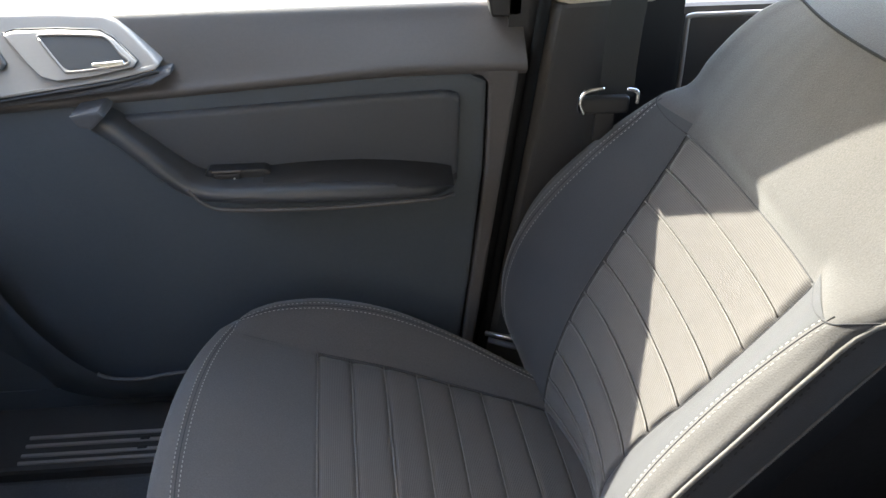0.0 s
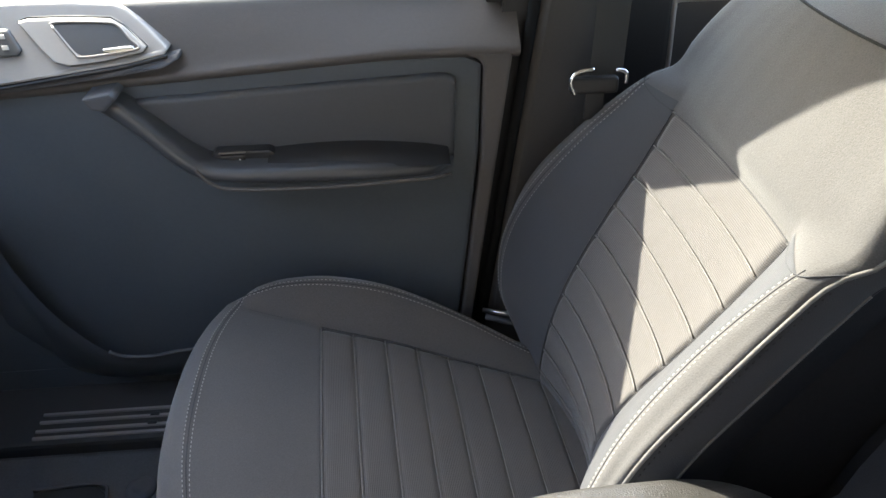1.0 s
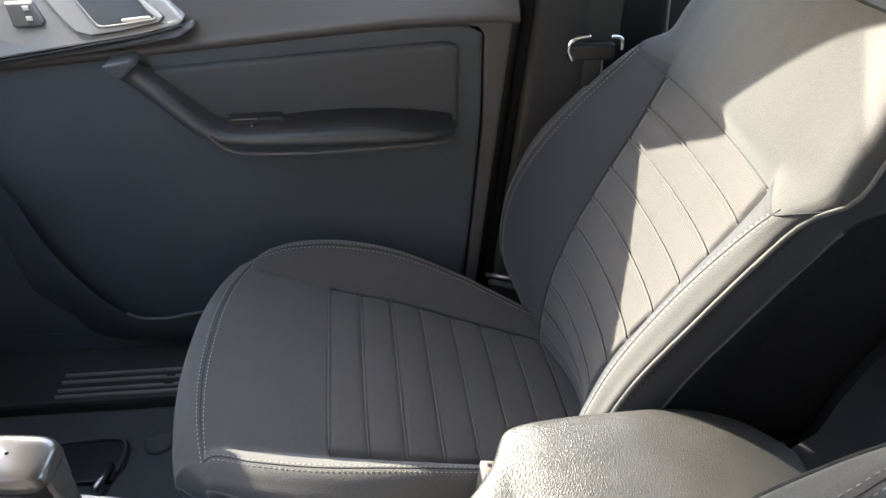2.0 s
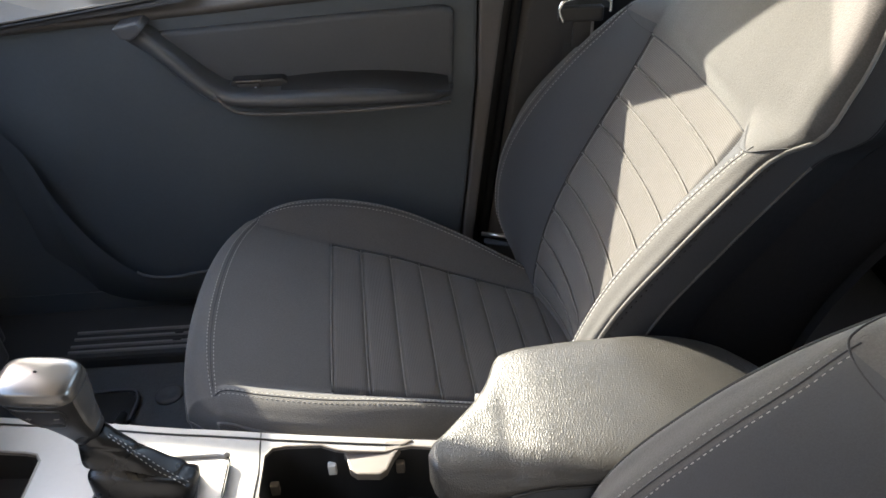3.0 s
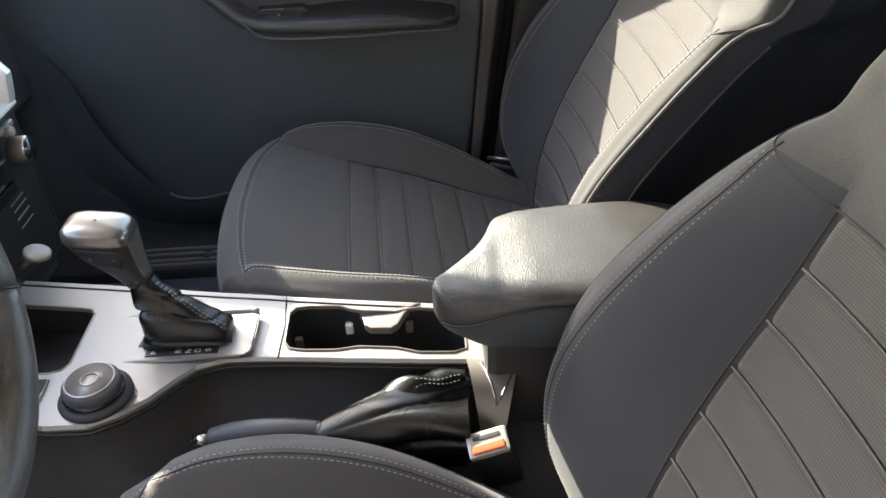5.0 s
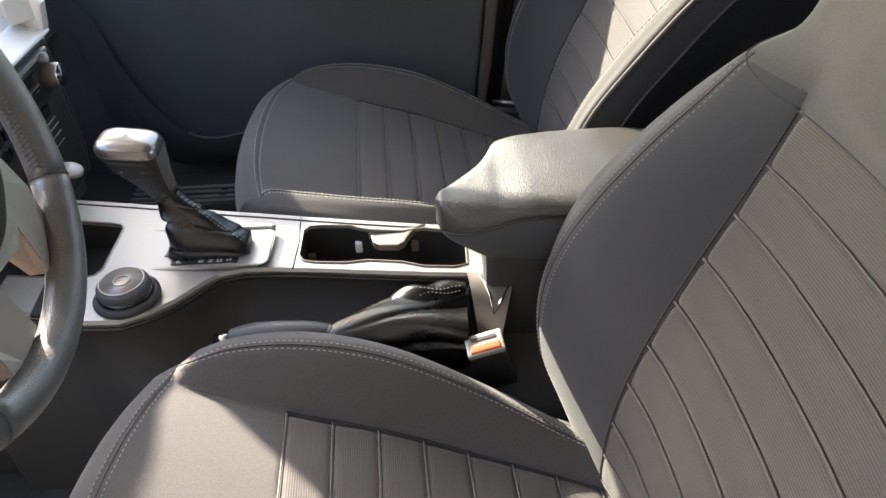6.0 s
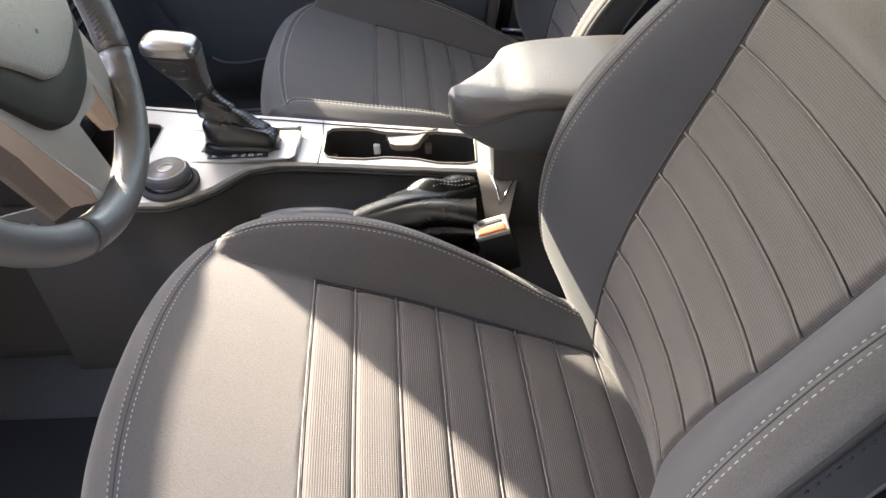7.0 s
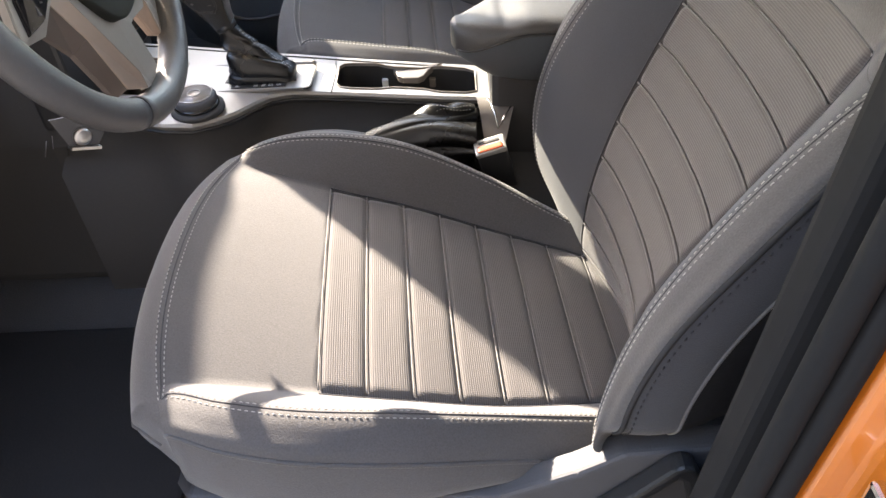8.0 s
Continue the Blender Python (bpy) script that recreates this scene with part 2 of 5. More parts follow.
def disc_stack(name, rings, mat, parent=None, label="", m=Matrix(), sides=40):
    """A turned shape: rings of (radius, height) about the z axis of m, closed at both ends."""
    verts, faces = [], []
    for r, h in rings:
        for k in range(sides):
            a = 2 * math.pi * k / sides
            verts.append(m @ Vector((r * math.cos(a), r * math.sin(a), h)))
    for i in range(len(rings) - 1):
        for k in range(sides):
            a, b = i * sides + k, i * sides + (k + 1) % sides
            faces.append((a, b, b + sides, a + sides))
    faces.append(tuple(range(sides - 1, -1, -1)))
    faces.append(tuple(range((len(rings) - 1) * sides, len(rings) * sides)))
    ob = mesh_object(name, verts, faces, mat, parent, label)
    return ob


def stitches(name, path, normals, parent, length=0.0042, gap=0.0022, width=0.0010, mat=None):
    """Threads lying along a path on a surface."""
    P = [Vector(p) for p in path]
    run = [0.0]
    for a, b in zip(P, P[1:]):
        run.append(run[-1] + (b - a).length)
    verts, faces = [], []

    def at(s):
        i = 0
        while i < len(run) - 2 and run[i + 1] < s:
            i += 1
        f = (s - run[i]) / max(run[i + 1] - run[i], 1e-9)
        return P[i].lerp(P[i + 1], f), Vector(normals[i])

    s = 0.0
    while s + length < run[-1]:
        (a, n), (b, _) = at(s), at(s + length)
        d = (b - a).normalized()
        w = d.cross(n).normalized() * width / 2
        u = n * width * 0.75
        k = len(verts)
        m1, m2 = a.lerp(b, 0.2), a.lerp(b, 0.8)
        verts += [a - u * 0.6, m1 - w, m1 + u, m1 + w, m2 - w, m2 + u, m2 + w, b - u * 0.6]
        faces += [(k, k + 1, k + 2), (k, k + 2, k + 3), (k + 1, k + 4, k + 5, k + 2), (k + 2, k + 5, k + 6, k + 3), (k + 7, k + 5, k + 4), (k + 7, k + 6, k + 5)]
        s += length + gap
    ob = mesh_object(name, verts, faces, mat or THREAD, parent, "pale grey stitching")
    ob["kind"] = "stuff"
    return ob


def lerp_table(table, x):
    """Smooth interpolation of rows (x, values...)."""
    xs = [r[0] for r in table]
    i = max(0, min(len(xs) - 2, sum(1 for v in xs if v <= x) - 1))
    f = (x - xs[i]) / (xs[i + 1] - xs[i])
    f = max(0.0, min(1.0, f))
    out = []
    for k in range(1, len(table[0])):
        p1, p2 = table[i][k], table[i + 1][k]
        m1 = (p2 - table[i - 1][k]) / (xs[i + 1] - xs[i - 1]) if i > 0 else (p2 - p1) / (xs[i + 1] - xs[i])
        m2 = (table[i + 2][k] - p1) / (xs[i + 2] - xs[i]) if i + 2 < len(xs) else (p2 - p1) / (xs[i + 1] - xs[i])
        h = xs[i + 1] - xs[i]
        out.append((2 * f ** 3 - 3 * f * f + 1) * p1 + (f ** 3 - 2 * f * f + f) * h * m1 + (-2 * f ** 3 + 3 * f * f) * p2 + (f ** 3 - f * f) * h * m2)
    return out


# ---- the cab ----
def slab(name, x0, x1, y0, y1, z0, z1, mat, label, category, bevel=0.0):
    ob = part(name, box_bm(x0, x1, y0, y1, z0, z1, bevel), mat)
    return tagged(ob, label, category, kind="structure")


slab("ground", -60, 60, -60, 60, -0.72, -0.62, ASPHALT, "worn grey concrete yard around the parked car", "ground")
slab("floor", -1.15, 1.7, -0.52, 1.16, 0.0, 0.072, CARPET, "dark grey carpeted cab floor", "floor")
slab("ceiling", -0.10, 1.6, -0.50, 1.075, 1.24, 1.28, HEADLINER, "pale fabric headliner under the cab roof", "ceiling")
# unseen wall, added to cut the skylight on the driver side
slab("wall_sky_block", -7.0, 6.0, -2.75, -2.60, -0.62, 3.4, WALL, "unseen dark wall added to hold back skylight from the driver side", "wall")
slab("wall_rear", 1.55, 1.60, -0.5, 1.14, 0.0, 0.80, PLASTIC, "dark plastic rear wall of the cab", "wall")
slab("wall_front", -1.2, -1.15, -0.6, 1.2, -0.05, 0.8, PLASTIC, "dark firewall behind the dashboard", "wall")


# ---- seats ----
CUSHION = [  # x, centre z, crease y, crease z, ridge y, ridge z, piping y, piping z, sweep of the sides
    (-0.283, 0.4100, 0.1880, 0.3880, 0.2040, 0.3850, 0.2300, 0.3690, 0.040),
    (-0.260, 0.4010, 0.1800, 0.3840, 0.2010, 0.3950, 0.2380, 0.3760, 0.028),
    (-0.200, 0.3780, 0.1740, 0.3680, 0.2160, 0.3984, 0.2540, 0.3760, 0.008),
    (-0.120, 0.3505, 0.1670, 0.3430, 0.2240, 0.3911, 0.2640, 0.3680, 0.0),
    (-0.030, 0.3235, 0.1606, 0.3170, 0.2169, 0.3725, 0.2560, 0.3470, 0.0),
    (0.070, 0.2896, 0.1476, 0.2836, 0.1954, 0.3333, 0.2310, 0.3080, 0.0),
    (0.170, 0.2630, 0.1280, 0.2578, 0.1661, 0.2842, 0.2020, 0.2600, 0.0),
    (0.250, 0.2420, 0.1090, 0.2380, 0.1451, 0.2511, 0.1800, 0.2280, 0.0),
    (0.330, 0.2250, 0.0960, 0.2210, 0.1300, 0.2300, 0.1650, 0.2080, 0.0),
]
FLUTES = [-0.138 + 0.0475 * k for k in range(10)]


def half_section(t, knots):
    """Point at t along knots (t, a, b), straight up to the crease and curved after it."""
    i = 0
    while i < len(knots) - 2 and knots[i + 1][0] < t:
        i += 1
    t0, a0, b0 = knots[i]
    t1, a1, b1 = knots[i + 1]
    f = (t - t0) / (t1 - t0)
    if t1 <= 0.4001:
        return a0 + (a1 - a0) * f, b0 + (b1 - b0) * f
    p = knots[i - 1] if t0 > 0.4001 else (2 * t0 - t1, 2 * a0 - a1, 2 * b0 - b1)
    q = knots[i + 2] if i + 2 < len(knots) else (2 * t1 - t0, 2 * a1 - a0, 2 * b1 - b0)
    out = []
    for k in (1, 2):
        pm, p0, p1, p2 = p[k], knots[i][k], knots[i + 1][k], q[k]
        out.append(0.5 * (2 * p0 + (p1 - pm) * f + (2 * pm - 5 * p0 + 4 * p1 - p2) * f * f + (3 * p0 - pm - 3 * p1 + p2) * f ** 3))
    return out


def skew(b):
    """The flutes run a little rearwards towards the driver's left."""
    return 0.0105 * (1 - max(-1.0, min(1.0, b / 0.4)))


def smooth(a, b, x):
    f = min(1.0, max(0.0, (x - a) / (b - a)))
    return f * f * (3 - 2 * f)


def cushion_point(x, b):
    zc, cy, cz, ry, rz, py, pz, sweep = lerp_table(CUSHION, x)
    low = 0.262
    knots = [(0.0, 0.0, zc), (0.1, cy * 0.28, zc - (zc - cz) * 0.07), (0.2, cy * 0.55, zc - (zc - cz) * 0.29), (0.3, cy * 0.79, zc - (zc - cz) * 0.62), (0.4, cy, cz),
             (0.54, cy + (ry - cy) * 0.54, cz + (rz - cz) * 0.64), (0.68, ry, rz), (0.78, ry + (py - ry) * 0.56, rz - (rz - pz) * 0.26),
             (0.89, py, pz), (0.95, py + 0.006, pz - (pz - low) * 0.55), (1.0, py - 0.012, low)]
    v, z = half_section(abs(b), knots)
    return Vector((x + sweep * (abs(v) / 0.24) ** 2.5, math.copysign(v, b), z))


BACK = [  # z, crease x, crease y, ridge x, ridge y, piping x, piping y
    (0.190, 0.2030, 0.120, 0.1880, 0.226, 0.205, 0.240),
    (0.280, 0.1951, 0.115, 0.1540, 0.252, 0.178, 0.266),
    (0.360, 0.2012, 0.118, 0.1430, 0.262, 0.163, 0.281),
    (0.440, 0.2235, 0.128, 0.1525, 0.259, 0.163, 0.286),
    (0.520, 0.2583, 0.141, 0.1823, 0.247, 0.188, 0.283),
    (0.600, 0.2951, 0.149, 0.2320, 0.236, 0.242, 0.272),
    (0.660, 0.3200, 0.155, 0.2800, 0.229, 0.292, 0.258),
    (0.695, 0.3335, 0.158, 0.3120, 0.228, 0.330, 0.247),
    (0.712, 0.3405, 0.160, 0.3440, 0.224, 0.366, 0.246),
    (0.750, 0.3560, 0.160, 0.3600, 0.218, 0.384, 0.242),
    (0.790, 0.3730, 0.152, 0.3780, 0.206, 0.402, 0.230),
    (0.825, 0.3890, 0.136, 0.3950, 0.186, 0.418, 0.208),
    (0.853, 0.4040, 0.110, 0.4120, 0.156, 0.434, 0.174),
]
BACK_TOP = 0.853
BACK_SEAMS = [0.676, 0.630, 0.585, 0.541, 0.496, 0.449, 0.403, 0.352, 0.303, 0.258, 0.215]
LEAN_N = Vector((-0.912, 0.0, 0.41))


def back_point(z, b):
    cx, cy, rx, ry, px, py = lerp_table(BACK, z)
    crown = 0.004 + 0.008 * smooth(0.67, 0.74, z)
    knots = [(0.0, 0.0, cx - crown), (0.1, cy * 0.28, cx - crown * 0.93), (0.2, cy * 0.55, cx - crown * 0.7), (0.3, cy * 0.79, cx - crown * 0.38), (0.4, cy, cx),
             (0.54, cy + (ry - cy) * 0.52, cx + (rx - cx) * 0.60), (0.68, ry, rx), (0.78, ry + (py - ry) * 0.62, rx + (px - rx) * 0.30 - 0.002),
             (0.87, py, px), (0.94, py + 0.003, px + 0.046), (1.0, py - 0.022, px + 0.115)]
    v, x = half_section(abs(b), knots)
    low = 1 - smooth(0.665, 0.715, z)      # the insert is dished, a little deeper on the driver's left
    if abs(b) <= 0.4:
        x += 0.020 * (1 - smooth(0.24, 0.36, z)) * (1 - smooth(-0.1, 0.4, b))
        x += low * (0.004 + 0.011 * (1 - (b / 0.4) ** 2) + 0.006 * (1 - b / 0.4) - 0.004 * (b / 0.4) ** 2)
    elif -0.68 < b < -0.4:
        x += (low * 0.012 + 0.020 * (1 - smooth(0.24, 0.36, z))) * (1 - smooth(0.4, 0.68, -b))
    end = (1 - smooth(0.26, 0.37, z)) * smooth(0.48, 0.68, abs(b))
    if b > 0:
        end = 0.55 * (1 - smooth(0.20, 0.31, z)) * smooth(0.48, 0.68, b)
    v -= 0.045 * end
    x += 0.040 * end
    if abs(b) > 0.70:                     # the side panels end above the recliner and curl in
        v -= 0.030 * (1 - smooth(0.345, 0.42, z)) * smooth(0.70, 0.87, abs(b))
    return Vector((x, math.copysign(v, b), z))


def normal_of(f, u, b, du=0.002, db=0.01):
    n = (f(u + du, b) - f(u - du, b)).cross(f(u, b + db) - f(u, b - db))
    return n.normalized()


NOSE = spline([(0, 0, 0), (-0.020, 0, -0.008), (-0.034, 0, -0.030), (-0.038, 0, -0.056), (-0.033, 0, -0.094), (-0.010, 0, -0.145)], 25)


def seat(name, label, place, back_place, lean):
    """A front seat about its own centre line; the backrest turns by lean about the recliner."""
    root = thing(name, label, "car seat", "front seats")
    root.matrix_world = Matrix.Translation(place)
    turn = Matrix.Translation(Vector(back_place) + Vector((0.17, 0, 0.25))) @ Matrix.Rotation(lean, 4, "Y") @ Matrix.Translation((-0.17, 0, -0.25))
    forward = turn.to_3x3() @ LEAN_N
    cp = cushion_point
    u0, u1 = CUSHION[0][0], 0.255

    def nose(s, b):
        """The front of the cushion, rolling over and under from the front stitch line."""
        p = cp(u0, b)
        n = NOSE[min(24, int(round(s * 24)))]
        keep = 1 - smooth(0.60, 0.93, abs(b))
        fall = max(0.0, p.z - 0.262) / 0.148
        return Vector((p.x + n.x * keep, p.y * (1 - 0.05 * s * s), p.z + n.z * fall))

    def bp(z, b):
        return turn @ back_point(z, b)

    def cover(u, b):
        p = cp(u, b)
        if u > FLUTES[0] + skew(b) and abs(b) < 0.4:
            p.z -= 0.006 * min(1.0, (u - FLUTES[0] - skew(b)) / 0.002)
        return p

    grid("seat_cushion", cover, 120, 96, FABRIC, root, us=(u0, u1), vs=(-1, 1))
    grid("cushion_front", nose, 24, 72, FABRIC, root, vs=(-1, 1))
    for a, b in zip(FLUTES, FLUTES[1:]):
        def flute(u, v, a=a, b=b):
            f = (u - a) / (b - a)
            p = cp(u + skew(v), v)
            e = (abs(v) / 0.397) ** 60
            p.z += 0.0042 * (1 - abs(2 * f - 1) ** 7) * (1 - e) - 0.004 * e - 0.0018
            return p
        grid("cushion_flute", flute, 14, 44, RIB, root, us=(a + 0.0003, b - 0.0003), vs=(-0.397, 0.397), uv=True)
    for a in FLUTES[:-1]:
        tube("cushion_welt", [cp(a + skew(-0.39 + 0.78 * k / 24), -0.39 + 0.78 * k / 24) + Vector((0, 0, 0.0014)) for k in range(25)], 0.0010, WELT, root, sides=6)
    for a in BACK_SEAMS[1:-1]:
        tube("backrest_welt", [bp(a, -0.39 + 0.78 * k / 24) + forward * 0.0014 for k in range(25)], 0.0010, WELT, root, sides=6)

    def back_cover(u, b):
        p = bp(u, b)
        if u < BACK_SEAMS[0] and abs(b) < 0.4:
            p -= forward * 0.006 * min(1.0, (BACK_SEAMS[0] - u) / 0.002)
        return p

    grid("backrest", back_cover, 120, 80, FABRIC, root, us=(0.19, BACK_TOP), vs=(-0.70, 0.70))
    for sgn in (-1, 1):
        grid("backrest_edge", lambda u, v, sgn=sgn: bp(u, sgn * v), 90, 10, FABRIC, root, us=(0.335, BACK_TOP), vs=(0.70, 0.872))
        grid("backrest_flank", lambda u, v, sgn=sgn: bp(u, sgn * v), 60, 6, FABRIC_SIDE, root, "darker grey cloth flank", us=(0.335, BACK_TOP), vs=(0.868, 0.942))
        grid("backrest_side", lambda u, v, sgn=sgn: bp(u, sgn * v), 60, 8, BACKCLOTH, root, "black vinyl backrest side", us=(0.335, BACK_TOP), vs=(0.938, 1.0))
        grid("backrest_foot", lambda s, v, sgn=sgn: bp(0.335, sgn * (0.70 + 0.30 * v)) + Vector((0.02 * s, -0.06 * sgn * s, 0.01 * s)), 4, 12, BACKCLOTH, root)
    for sgn in (-1, 1):
        grid("bolster_shade", lambda u, v, sgn=sgn: bp(u, sgn * v) + forward * 0.0008 * (1 - abs(2 * (v - 0.405) / 0.255 - 1) ** 12), 90, 20, FABRIC_SHADED, root, "bolster in seat cloth darkened for its shade", us=(0.20, 0.690), vs=(0.405, 0.660))
    for a, b in zip(BACK_SEAMS, BACK_SEAMS[1:]):
        def flute(u, v, a=a, b=b):
            f = (u - a) / (b - a)
            e = (abs(v) / 0.397) ** 60
            return bp(u, v) + forward * (0.0042 * (1 - abs(2 * f - 1) ** 7) * (1 - e) - 0.004 * e - 0.0018)
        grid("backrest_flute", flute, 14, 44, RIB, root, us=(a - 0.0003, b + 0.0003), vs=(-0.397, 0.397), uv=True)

    # the top rolls back behind the headrest
    def top(u, b):
        p = bp(BACK_TOP, b)
        return p + Vector((0.15 * u, -p.y * 0.10 * u, 0.030 * math.sin(u * 1.9)))
    grid("backrest_top", top, 10, 60, FABRIC, root, vs=(-0.87, 0.87))
    tube("top_seam", [bp(BACK_TOP - 0.001, -0.86 + 1.72 * k / 40) + Vector((0, 0, 0.0006)) for k in range(41)], 0.0016, PIPING, root)

    # back shell
    def shell(u, b):
        p0, p1 = bp(u, -1), bp(u, 1)
        return p0.lerp(p1, b) + Vector((0.145 + 0.020 * math.sin(math.pi * b), 0, 0))
    grid("back_shell", shell, 12, 12, BACKCLOTH, root, us=(0.335, BACK_TOP), label="black vinyl seat back")

    for sgn in (-1, 1):
        grid("backrest_rear_side", lambda u, v, sgn=sgn: bp(u, sgn) + Vector((0.146 * v, -0.014 * sgn * v * v, 0)), 30, 6, BACKCLOTH, root, "black vinyl backrest side", us=(0.335, BACK_TOP))

    def up_normal(u, b):
        n = normal_of(cp, u, b)
        return n if n.z > 0 else -n

    def front_normal(u, b):
        n = normal_of(bp, u, b)
        return n if n.x < 0 else -n

    # double stitching along the ridges and the front edge
    for sgn in (-1, 1):
        for off in (0.655, 0.705):
            us = [-0.270 + 0.470 * k / 60 for k in range(61)]
            nrm = [up_normal(u, sgn * off) for u in us]
            stitches("stitching", [cp(u, sgn * off) + n * 0.0002 for u, n in zip(us, nrm)], nrm, root)
        tube("ridge_seam", [cp(-0.276 + 0.49 * k / 50, sgn * 0.68) + Vector((0, 0, 0.0002)) for k in range(51)], 0.0008, FABRIC_SIDE, root)
        tube("side_piping", [cp(-0.283 + 0.49 * k / 50, sgn * 0.89) for k in range(51)], 0.0026, FABRIC, root)
        for off in (0.655, 0.700):
            us = [0.26 + 0.430 * k / 70 for k in range(71)]
            nrm = [front_normal(u, sgn * off) for u in us]
            stitches("stitching", [bp(u, sgn * off) + n * 0.0002 for u, n in zip(us, nrm)], nrm, root)
        tube("ridge_seam", [bp(0.24 + 0.455 * k / 50, sgn * 0.678) for k in range(51)], 0.0008, FABRIC_SIDE, root)
        # the passenger seat's inner piping is painted pale as its lit edge
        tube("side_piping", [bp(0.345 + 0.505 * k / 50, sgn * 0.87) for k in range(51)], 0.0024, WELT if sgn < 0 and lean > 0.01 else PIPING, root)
        tube("crease_seam", [bp(0.20 + 0.474 * k / 40, sgn * 0.402) for k in range(41)], 0.0009, FABRIC_SIDE, root)
        tube("cushion_crease", [cp(-0.255 + 0.47 * k / 40, sgn * 0.402) for k in range(41)], 0.0008, FABRIC_SIDE, root)
        tube("shoulder_seam", [bp(0.677 + 0.026 * (k / 24) ** 1.4, sgn * (0.40 + 0.47 * k / 24)) for k in range(25)], 0.0010, FABRIC_SIDE, root)
        tube("side_seam", [bp(0.375 + 0.31 * k / 40, sgn * 0.94) for k in range(41)], 0.0016, FABRIC, root)
        us = [0.37 + 0.32 * k / 60 for k in range(61)]
        nrm = [(lambda n: n if n.y * sgn > 0 else -n)(normal_of(bp, u, sgn * 0.89)) for u in us]
        stitches("side_stitching", [bp(u, sgn * 0.885) + n * 0.0006 for u, n in zip(us, nrm)], nrm, root, length=0.004, gap=0.004, width=0.0016, mat=PIPING)
    tube("insert_top_seam", [bp(BACK_SEAMS[0], -0.40 + 0.80 * k / 30) for k in range(31)], 0.0009, FABRIC_SIDE, root)
    for ux in (-0.2825, -0.2735):
        bs = [-0.655 + 1.31 * k / 80 for k in range(81)]
        stitches("stitching", [cp(ux, b) + Vector((-0.0001, 0, 0.0002)) for b in bs], [up_normal(ux + 0.003, b) for b in bs], root)
    tube("front_seam", [cp(-0.278, -0.66 + 1.32 * k / 60) for k in range(61)], 0.0008, FABRIC_SIDE, root)
    tube("front_piping", [nose(0.60, -0.80 + 1.6 * k / 60) for k in range(61)], 0.0024, FABRIC, root)
    # base
    part("seat_base", box_bm(-0.23, 0.26, -0.19, 0.19, 0.10, 0.205, 0.012), BLACK, root)
    for sgn in (-1, 1):
        part("seat_rail", box_bm(-0.26, 0.30, sgn * 0.17 - 0.02, sgn * 0.17 + 0.02, 0.070 - place[2], 0.105, 0.004), BLACK, root)
    # headrest on its two guides
    base = turn @ Vector((0.50, 0.0, 0.872))
    for sgn in (-1, 1):
        x, y, z = base.x, base.y + sgn * 0.065, base.z
        part("headrest_guide", box_bm(x - 0.018, x + 0.018, y - 0.02, y + 0.02, z - 0.012, z + 0.022, 0.005), GLOSS, root, "gloss black headrest guide")
        tube("headrest_post", [(x, y, z), (x + 0.03, y, z + 0.11)], 0.006, CHROME, root)

    def rest(u, v):
        a = 2 * math.pi * v
        w = max(1e-3, 1 - abs(2 * u - 1) ** 4) ** 0.5
        c, s = math.cos(a), math.sin(a)
        return base + Vector((0.035 + 0.05 * w * math.copysign(abs(c) ** 0.7, c), (2 * u - 1) * 0.135, 0.16 + 0.085 * w * math.copysign(abs(s) ** 0.6, s)))
    grid("headrest", rest, 20, 28, FABRIC, root, wrap=True)
    return root


driver_seat = seat("car_seat", "dark grey cloth driver seat with ribbed fluted centre", (0.0, -0.1343, 0.0), (0.0, 0.0151, 0.0), 0.0)
seat("car_seat", "dark grey cloth passenger seat with ribbed fluted centre beside the door", (0.0272, 0.6325, -0.0237), (-0.0017, 0.0143, 0.0118), 0.079)


# ---- cab shell ----
def plate(name, pts, axis, a, b, mat, label, category, bevel=0.0):
    return tagged(part(name, prism_bm(pts, axis, a, b, bevel), mat), label, category, kind="structure")


# roof rails, pillars and the doors behind the front seats
slab("trim_rail_left", -0.12, 1.55, -0.60, -0.48, 1.16, 1.28, HEADLINER, "pale roof rail trim over the driver door", "trim", 0.02)
slab("trim_rail_right", 0.03, 1.55, 1.06, 1.20, 1.24, 1.30, HEADLINER, "pale roof rail trim over the passenger door", "trim", 0.02)
slab("wall_left_rear", 0.40, 1.55, -0.60, -0.52, -0.1, 0.80, PLASTIC, "dark rear door panel behind the driver", "wall", 0.01)
slab("wall_right_rear", 0.40, 1.55, 1.06, 1.14, -0.1, 0.735, PLASTIC, "dark rear door panel behind the passenger seat", "wall", 0.012)
rear_trim = tube("trim_rear_window", spline([(0.455, 1.038, 0.55), (0.458, 1.038, 0.62), (0.457, 1.038, 0.665), (0.455, 1.038, 0.715), (0.459, 1.038, 0.726), (0.50, 1.038, 0.727), (0.62, 1.038, 0.728), (1.0, 1.038, 0.728)], 40), 0.004, SILVER)
tagged(rear_trim, "thin pale edge strip of the rear door", "trim", kind="structure")
slab("wall_rear_bench", 0.95, 1.5, -0.45, 1.05, 0.05, 0.78, BACKCLOTH, "dark rear bench behind the front seats", "seat", 0.05)

